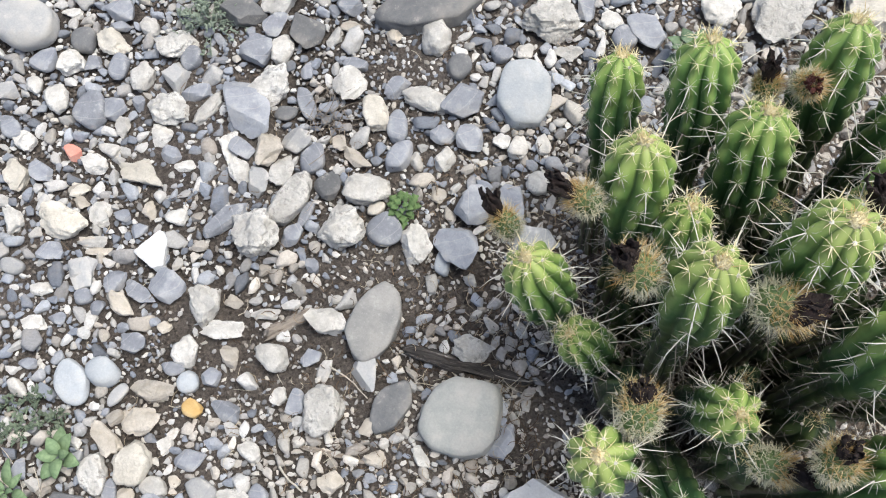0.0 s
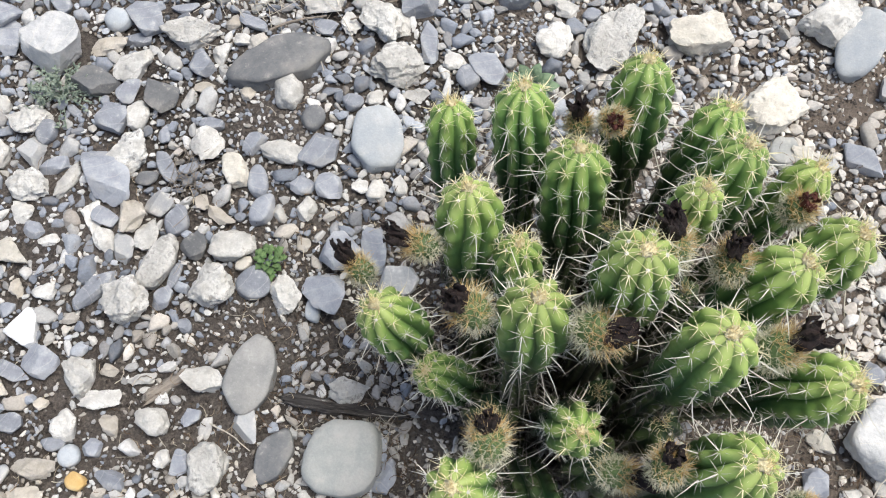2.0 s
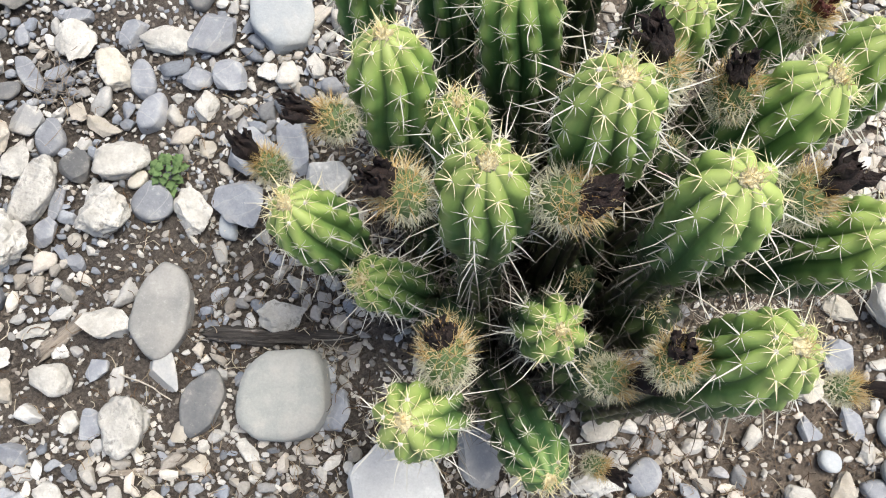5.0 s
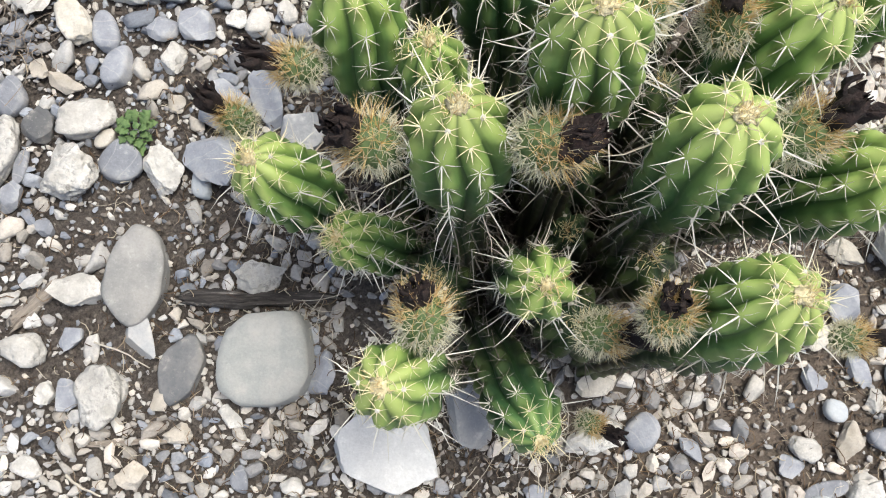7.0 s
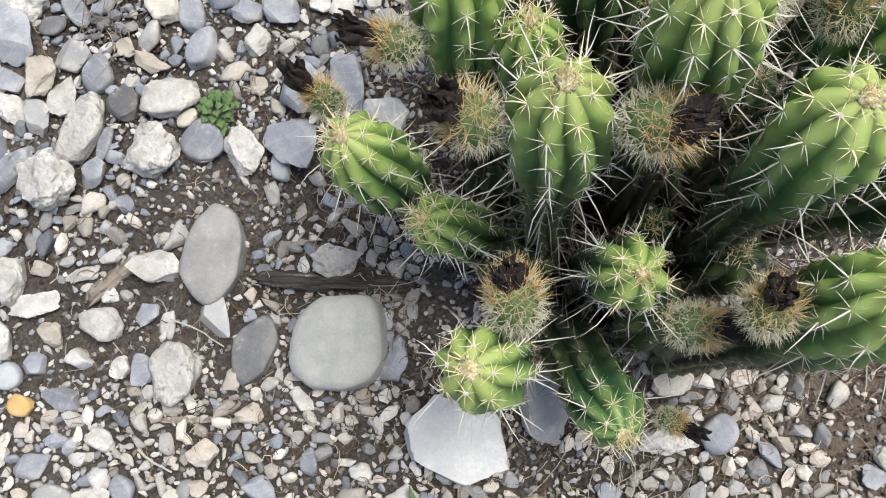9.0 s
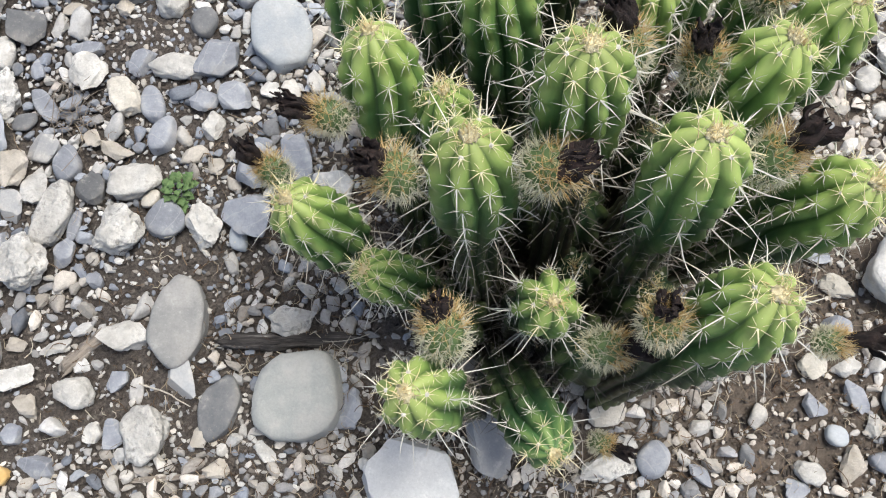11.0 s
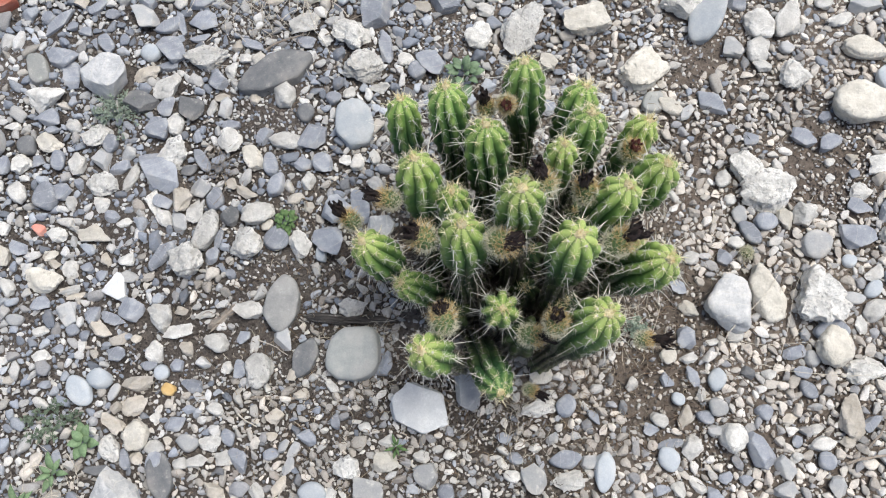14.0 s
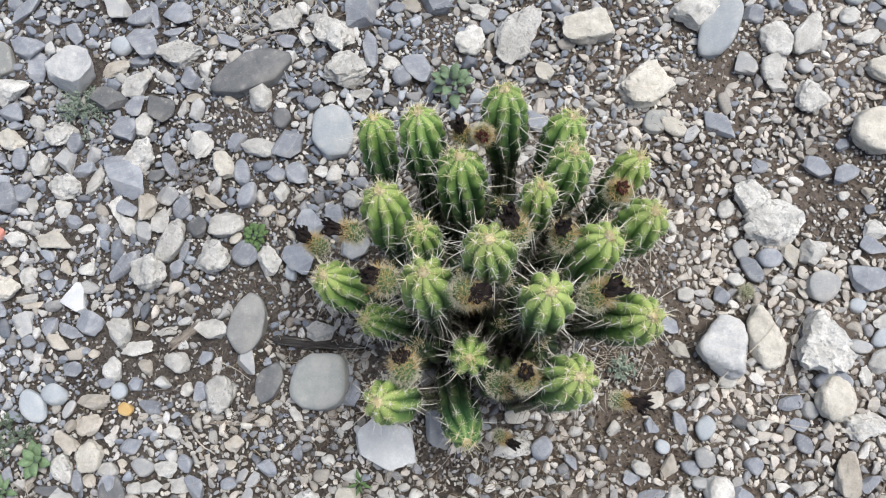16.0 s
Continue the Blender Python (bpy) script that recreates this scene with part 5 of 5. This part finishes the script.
CHIP = wood_material("pale_wood_chip", (0.16, 0.13, 0.105), (0.34, 0.295, 0.245))


def weed(x, y, label, mat, leaves, length, width, lift, spread, name="weed", tip=1.0, seed=1, lobes=0, flat=1.0):
    """A rosette of single leaves on a short stalk."""
    r = random.Random(seed)
    plant = tagged(new(name), label, "weed")
    plant.location = (x, y, 0.002)
    first = None
    for n in range(leaves):
        a = n * 137.5 + r.uniform(-15, 15)
        grow = 0.6 + 0.4 * (n + 1) / leaves
        if first is None:
            v, f = leaf_parts(length, width, 0.12, 0.35, tip=tip, lobes=lobes)
            leaf = mesh_object("leaf", v, f, mat, plant)
            first = leaf.data
        else:
            leaf = new("leaf", first)
            leaf.parent = plant
        far = spread * math.sqrt(n / leaves)
        ca, sa = math.cos(radians(a)), math.sin(radians(a))
        leaf.matrix_local = pose(far * ca, far * sa, lift * (1.2 - n / leaves) + 0.004, r.uniform(-14, 14), -r.uniform(2, 38) * flat * (1.1 - n / leaves), a) @ Matrix.Scale(grow * r.uniform(0.8, 1.15), 4)
    stalk = [(0.25 * lift * math.sin(t * 3), 0, t * lift * 1.2) for t in (0, 0.5, 1)]
    tube("stalk", stalk, 0.0012, 0.0007, mat, plant)
    return plant


def tube_parts(points, r0, r1, sides=5):
    p = np.array(points, float)
    t = np.gradient(p, axis=0)
    t /= np.linalg.norm(t, axis=1, keepdims=True) + 1e-9
    s = np.cross(t, [0.13, 0.2, 0.97])
    s /= np.linalg.norm(s, axis=1, keepdims=True) + 1e-9
    u = np.cross(s, t)
    r = np.linspace(r0, r1, len(p))[:, None, None]
    a = np.arange(sides) / sides * 2 * np.pi
    v = p[:, None] + r * (np.cos(a)[None, :, None] * s[:, None] + np.sin(a)[None, :, None] * u[:, None])
    i = np.arange(len(p) * sides).reshape(len(p), sides)
    j = np.roll(i, -1, 1)
    return v.reshape(-1, 3), np.c_[i[:-1].ravel(), j[:-1].ravel(), j[1:].ravel(), i[1:].ravel()]


def tube(name, points, r0, r1, mat, parent=None):
    v, f = tube_parts(points, r0, r1)
    return mesh_object(name, v, f, mat, parent)


def herb(x, y, radius, count, label, mat, seed, size=0.007, high=0.03):
    """A low plant of many fine leaflets on wiry shoots, too fine to pick apart."""
    r = random.Random(seed)
    plant = tagged(new("herb"), label, "weed")
    plant.location = (x, y, 0.0)
    vs, fs, k = [], [], 0
    for n in range(count):
        a, out = r.uniform(0, 6.283), radius * math.sqrt(r.random())
        end = Vector((out * math.cos(a), out * math.sin(a), high * (1.1 - out / radius) * r.uniform(0.5, 1.0) + 0.004))
        pts = [Vector((end.x * t, end.y * t, end.z * math.sin(t * 1.57))) for t in (0, 0.35, 0.7, 1)]
        v, f = tube_parts(pts, 0.0007, 0.0004, 4)
        vs.append(v)
        fs.append(f + k)
        k += len(v)
        for q in range(9):
            t = r.uniform(0.35, 1.0)
            v, f = leaf_parts(size * r.uniform(0.6, 1.2), size * 0.42, 0.1, 0.3, 0.0002)
            m = pose(end.x * t, end.y * t, end.z * math.sin(t * 1.57), r.uniform(-40, 40), r.uniform(-60, 15), r.uniform(0, 360))
            v = np.c_[v, np.ones(len(v))] @ np.array(m).T
            vs.append(v[:, :3])
            fs.append(f + k)
            k += len(v)
    tagged(mesh_object("foliage", np.vstack(vs), np.vstack(fs), mat, plant), kind="stuff")
    return plant


def strand(name, label, ends, thick, mat, seed, high=0.012, sag=0.15):
    """One dry stalk or twig that lies over the stones between two places."""
    r = random.Random(seed)
    (x0, y0), (x1, y1) = ends
    long = math.hypot(x1 - x0, y1 - y0)
    pts = []
    for n in range(9):
        t = n / 8
        side = long * 0.03 * math.sin(t * 5 + seed) + r.uniform(-0.01, 0.01) * long
        pts.append((x0 + (x1 - x0) * t - (y1 - y0) / long * side, y0 + (y1 - y0) * t + (x1 - x0) / long * side, high + thick + sag * long * 0.25 * math.sin(t * 3.14)))
    return tagged(tube(name, pts, thick, thick * 0.6, mat), label, "twig")


def tangle(x, y, radius, count, label, mat, seed, thick=0.0007, high=0.012):
    """A loose tangle of fine dry stalks."""
    r = random.Random(seed)
    vs, fs, k = [], [], 0
    for n in range(count):
        a, b = r.uniform(0, 6.283), r.gauss(0, 0.5)
        cx, cy, half = x + r.gauss(0, radius * 0.45), y + r.gauss(0, radius * 0.45), radius * r.uniform(0.25, 0.8)
        z = high * r.uniform(0.4, 1.3)
        pts = [(cx + math.cos(a + b * t) * half * t, cy + math.sin(a + b * t) * half * t, z + 0.006 * math.cos(t * 1.5 + n)) for t in np.linspace(-1, 1, 7)]
        v, f = tube_parts(pts, thick, thick * 0.5, 4)
        vs.append(v)
        fs.append(f + k)
        k += len(v)
    ob = mesh_object("dry_tangle", np.vstack(vs), np.vstack(fs), mat)
    return tagged(ob, label, "dry grass", kind="stuff")


def wood(name, label, ends, thick, mat, seed, flat=0.6):
    """A split, weathered piece of wood with long cracks, lying on the ground."""
    (x0, y0), (x1, y1) = ends
    long = math.hypot(x1 - x0, y1 - y0)
    rows, sides = 40, 28
    v = []
    for i in range(rows):
        u = i / (rows - 1)
        taper = min(1.0, 7 * u + 0.35, 5 * (1 - u) + 0.2) * (1 - 0.3 * u)
        for j in range(sides):
            a = j / sides * 6.283
            crack = 1 - 0.5 * abs(noise.noise(Vector((u * 3, math.cos(a) * 3.5, math.sin(a) * 3.5 + seed)))) - 0.45 * abs(noise.noise(Vector((u * 9, math.cos(a) * 8, math.sin(a) * 8 + seed))))
            ragged = 0.12 * noise.noise(Vector((math.cos(a) * 4, math.sin(a) * 4, seed + u))) * (u < 0.1 or u > 0.9)
            v.append(((u + ragged) * long, thick * taper * crack * math.cos(a) + 0.5 * thick * noise.noise(Vector((u * 4, seed, 0))) + 0.1 * thick * math.sin(u * 4), thick * flat * taper * crack * math.sin(a)))
    i = np.arange(rows * sides).reshape(rows, sides)
    j = np.roll(i, -1, 1)
    f = np.c_[i[:-1].ravel(), j[:-1].ravel(), j[1:].ravel(), i[1:].ravel()]
    ob = tagged(mesh_object(name, v, f, mat), label, "wood")
    ob.matrix_world = pose(x0, y0, thick * flat * 0.5, 0, 0, math.degrees(math.atan2(y1 - y0, x1 - x0)))
    return ob


weed(-0.288, 0.317, "small bright green weed with rounded leaves among stones", LEAF, 24, 0.014, 0.013, 0.014, 0.013, seed=3, lobes=3, flat=0.5)
weed(0.090, 0.502, "bluish-green weed with oval leaves behind the cactus", BLUE_LEAF, 17, 0.028, 0.019, 0.034, 0.017, seed=5)
weed(-0.701, 0.025, "fleshy green weed with pointed leaves on soil", PALE_LEAF, 8, 0.031, 0.021, 0.012, 0.006, tip=0.7, seed=6)
weed(-0.761, -0.014, "fleshy green weed with narrow pointed leaves", PALE_LEAF, 8, 0.032, 0.014, 0.012, 0.006, tip=0.85, seed=7)
weed(-0.829, -0.054, "fleshy green weed with narrow leaves in dry grass", PALE_LEAF, 11, 0.037, 0.013, 0.015, 0.01, tip=0.9, seed=8)
weed(-0.189, -0.117, "tiny green seedling beside a cream stone", LEAF, 8, 0.020, 0.006, 0.012, 0.004, tip=1.2, seed=9)
herb(-0.554, 0.608, 0.058, 46, "low grey-green herb with fine downy leaves", GREY_LEAF, 2, high=0.04)
herb(-0.785, 0.088, 0.026, 10, "small grey-green herb rosette on bare soil", HERB_LEAF, 30, 0.007, 0.014)
herb(-0.742, 0.097, 0.026, 10, "small grey-green herb rosette on bare soil", HERB_LEAF, 31, 0.007, 0.014)
herb(-0.716, 0.073, 0.026, 10, "small grey-green herb rosette on bare soil", HERB_LEAF, 32, 0.007, 0.014)
herb(-0.785, 0.058, 0.026, 10, "small grey-green herb rosette on bare soil", HERB_LEAF, 33, 0.007, 0.014)
herb(-0.755, 0.063, 0.026, 10, "small grey-green herb rosette on bare soil", HERB_LEAF, 34, 0.007, 0.014)
herb(0.259, -0.025, 0.025, 22, "pale green herb at the foot of the cactus", GREY_LEAF, 5, high=0.03)
tangle(-0.260, 0.761, 0.11, 46, "loose tangle of dry straw-coloured grass stalks", STRAW, 3)
tangle(-0.164, 0.761, 0.08, 24, "loose tangle of dry straw-coloured grass stalks", STRAW, 4)
tangle(-0.378, 0.452, 0.035, 40, "small heap of fine dead twigs", TWIG, 5, 0.0006)
tangle(0.361, 0.644, 0.07, 26, "loose dry grey grass stalks on soil", TWIG, 6)
tangle(-0.811, -0.057, 0.07, 30, "loose dry grass stalks round the weeds", STRAW, 7)
tangle(0.024, -0.124, 0.09, 26, "fallen straw-coloured spines and chaff on soil", STRAW, 8, 0.0005, 0.006)
tangle(-0.175, 0.093, 0.06, 24, "fallen straw-coloured spines and chaff on soil", STRAW, 9, 0.0005, 0.006)
tangle(0.261, -0.002, 0.06, 30, "fallen straw-coloured spines and chaff on soil", STRAW, 10, 0.0005, 0.006)
wood("driftwood", "dark weathered split piece of wood on soil", WOOD_ENDS, 0.012, WOOD, 3, 0.8)
wood("wood_chip", "pale brown weathered wood chip on soil", ((-0.460, 0.160), (-0.396, 0.195)), 0.011, CHIP, 5)
wood("wood_stick", "thin grey-brown dead stick lying on gravel", ((-0.413, 0.026), (-0.330, 0.004)), 0.004, CHIP, 6)
strand("straw_stalk", "long pale dry grass stalk lying on stones", ((0.386, -0.094), (0.530, 0.016)), 0.0008, STRAW, 1, 0.025)
strand("straw_stalk", "long pale dry grass stalk lying on stones", ((0.394, -0.092), (0.555, -0.129)), 0.0006, STRAW, 2, 0.02)
strand("straw_stalk", "long pale dry grass stalk lying on stones", ((0.426, -0.133), (0.619, -0.216)), 0.0007, STRAW, 3, 0.022)
strand("straw_stalk", "long pale dry grass stalk lying on stones", ((0.449, -0.151), (0.563, -0.005)), 0.0005, STRAW, 4, 0.02)
strand("straw_stalk", "thin pale dry grass stalk lying on stones", ((-0.378, 0.120), (-0.333, 0.079)), 0.0010, STRAW, 5, 0.016)
strand("twig", "thin dark dead twig lying on stones", ((-0.256, 0.656), (-0.174, 0.669)), 0.0022, TWIG, 6, 0.012)
strand("twig", "thin grey dead twig lying on stones", ((0.518, -0.328), (0.616, -0.326)), 0.0030, TWIG, 7, 0.012)
strand("twig", "thin grey dead twig lying on stones", ((0.563, -0.312), (0.604, -0.280)), 0.0024, TWIG, 8, 0.012)
strand("twig", "thin pale dead twig lying on gravel", ((-0.439, 0.004), (-0.412, -0.026)), 0.0016, STRAW, 9, 0.008)
strand("twig", "thin grey dead twig lying on gravel", ((-0.142, 0.655), (-0.062, 0.675)), 0.0014, TWIG, 10, 0.014)


LITTER = per_island("plant_litter", [(0.0, (0.04, 0.026, 0.018)), (0.35, (0.13, 0.075, 0.04)), (0.6, (0.26, 0.18, 0.11)), (0.85, (0.48, 0.41, 0.30)), (1.0, (0.62, 0.57, 0.46))], 0.9)


def litter():
    """Fallen spines, rootlets and chaff on the soil round the clump."""
    r = random.Random(21)
    vs, fs, k = [], [], 0
    for n in range(4600):
        a, out = r.uniform(0, 6.283), 0.15 + abs(r.gauss(0, 0.2))
        cx, cy, b, half = 0.05 + 1.25 * out * math.cos(a), 0.06 + out * math.sin(a), r.uniform(0, 6.283), r.uniform(0.003, 0.014)
        turn, z = r.gauss(0, 0.6), 0.003 + 0.009 * r.random() ** 2
        pts = [(cx + math.cos(b + turn * t) * half * t, cy + math.sin(b + turn * t) * half * t, z + 0.002 * math.cos(t * 1.5 + n)) for t in (-1, -0.3, 0.4, 1)]
        thick = r.uniform(0.00025, 0.0007)
        v, f = tube_parts(pts, thick, thick * 0.6, 3)
        vs.append(v)
        fs.append(f + k)
        k += len(v)
    tagged(mesh_object("plant_litter", np.vstack(vs), np.vstack(fs), LITTER), "fallen spines, rootlets and brown chaff on the soil", "litter", kind="stuff")


litter()


def seedling(x, y):
    """A tiny ball-shaped spiny cactus between the stones."""
    thing = tagged(new("cactus_seedling"), "tiny round straw-coloured spiny cactus between stones", "cactus")
    thing.location = (x, y, 0.006)
    d, f = BALLS[3]
    mesh_object("body", d * 0.009, f, FRUIT_SKIN, thing)
    ob = spines("bristle_coat", np.repeat(d[:120] * 0.009, 5, 0), np.repeat(d[:120], 5, 0) + rng.normal(0, 0.6, (600, 3)), np.full(600, 0.0085), np.full(600, 0.0003), STRAW_SPINE, thing)
    ob.matrix_parent_inverse = Matrix()


seedling(0.482, 0.052)
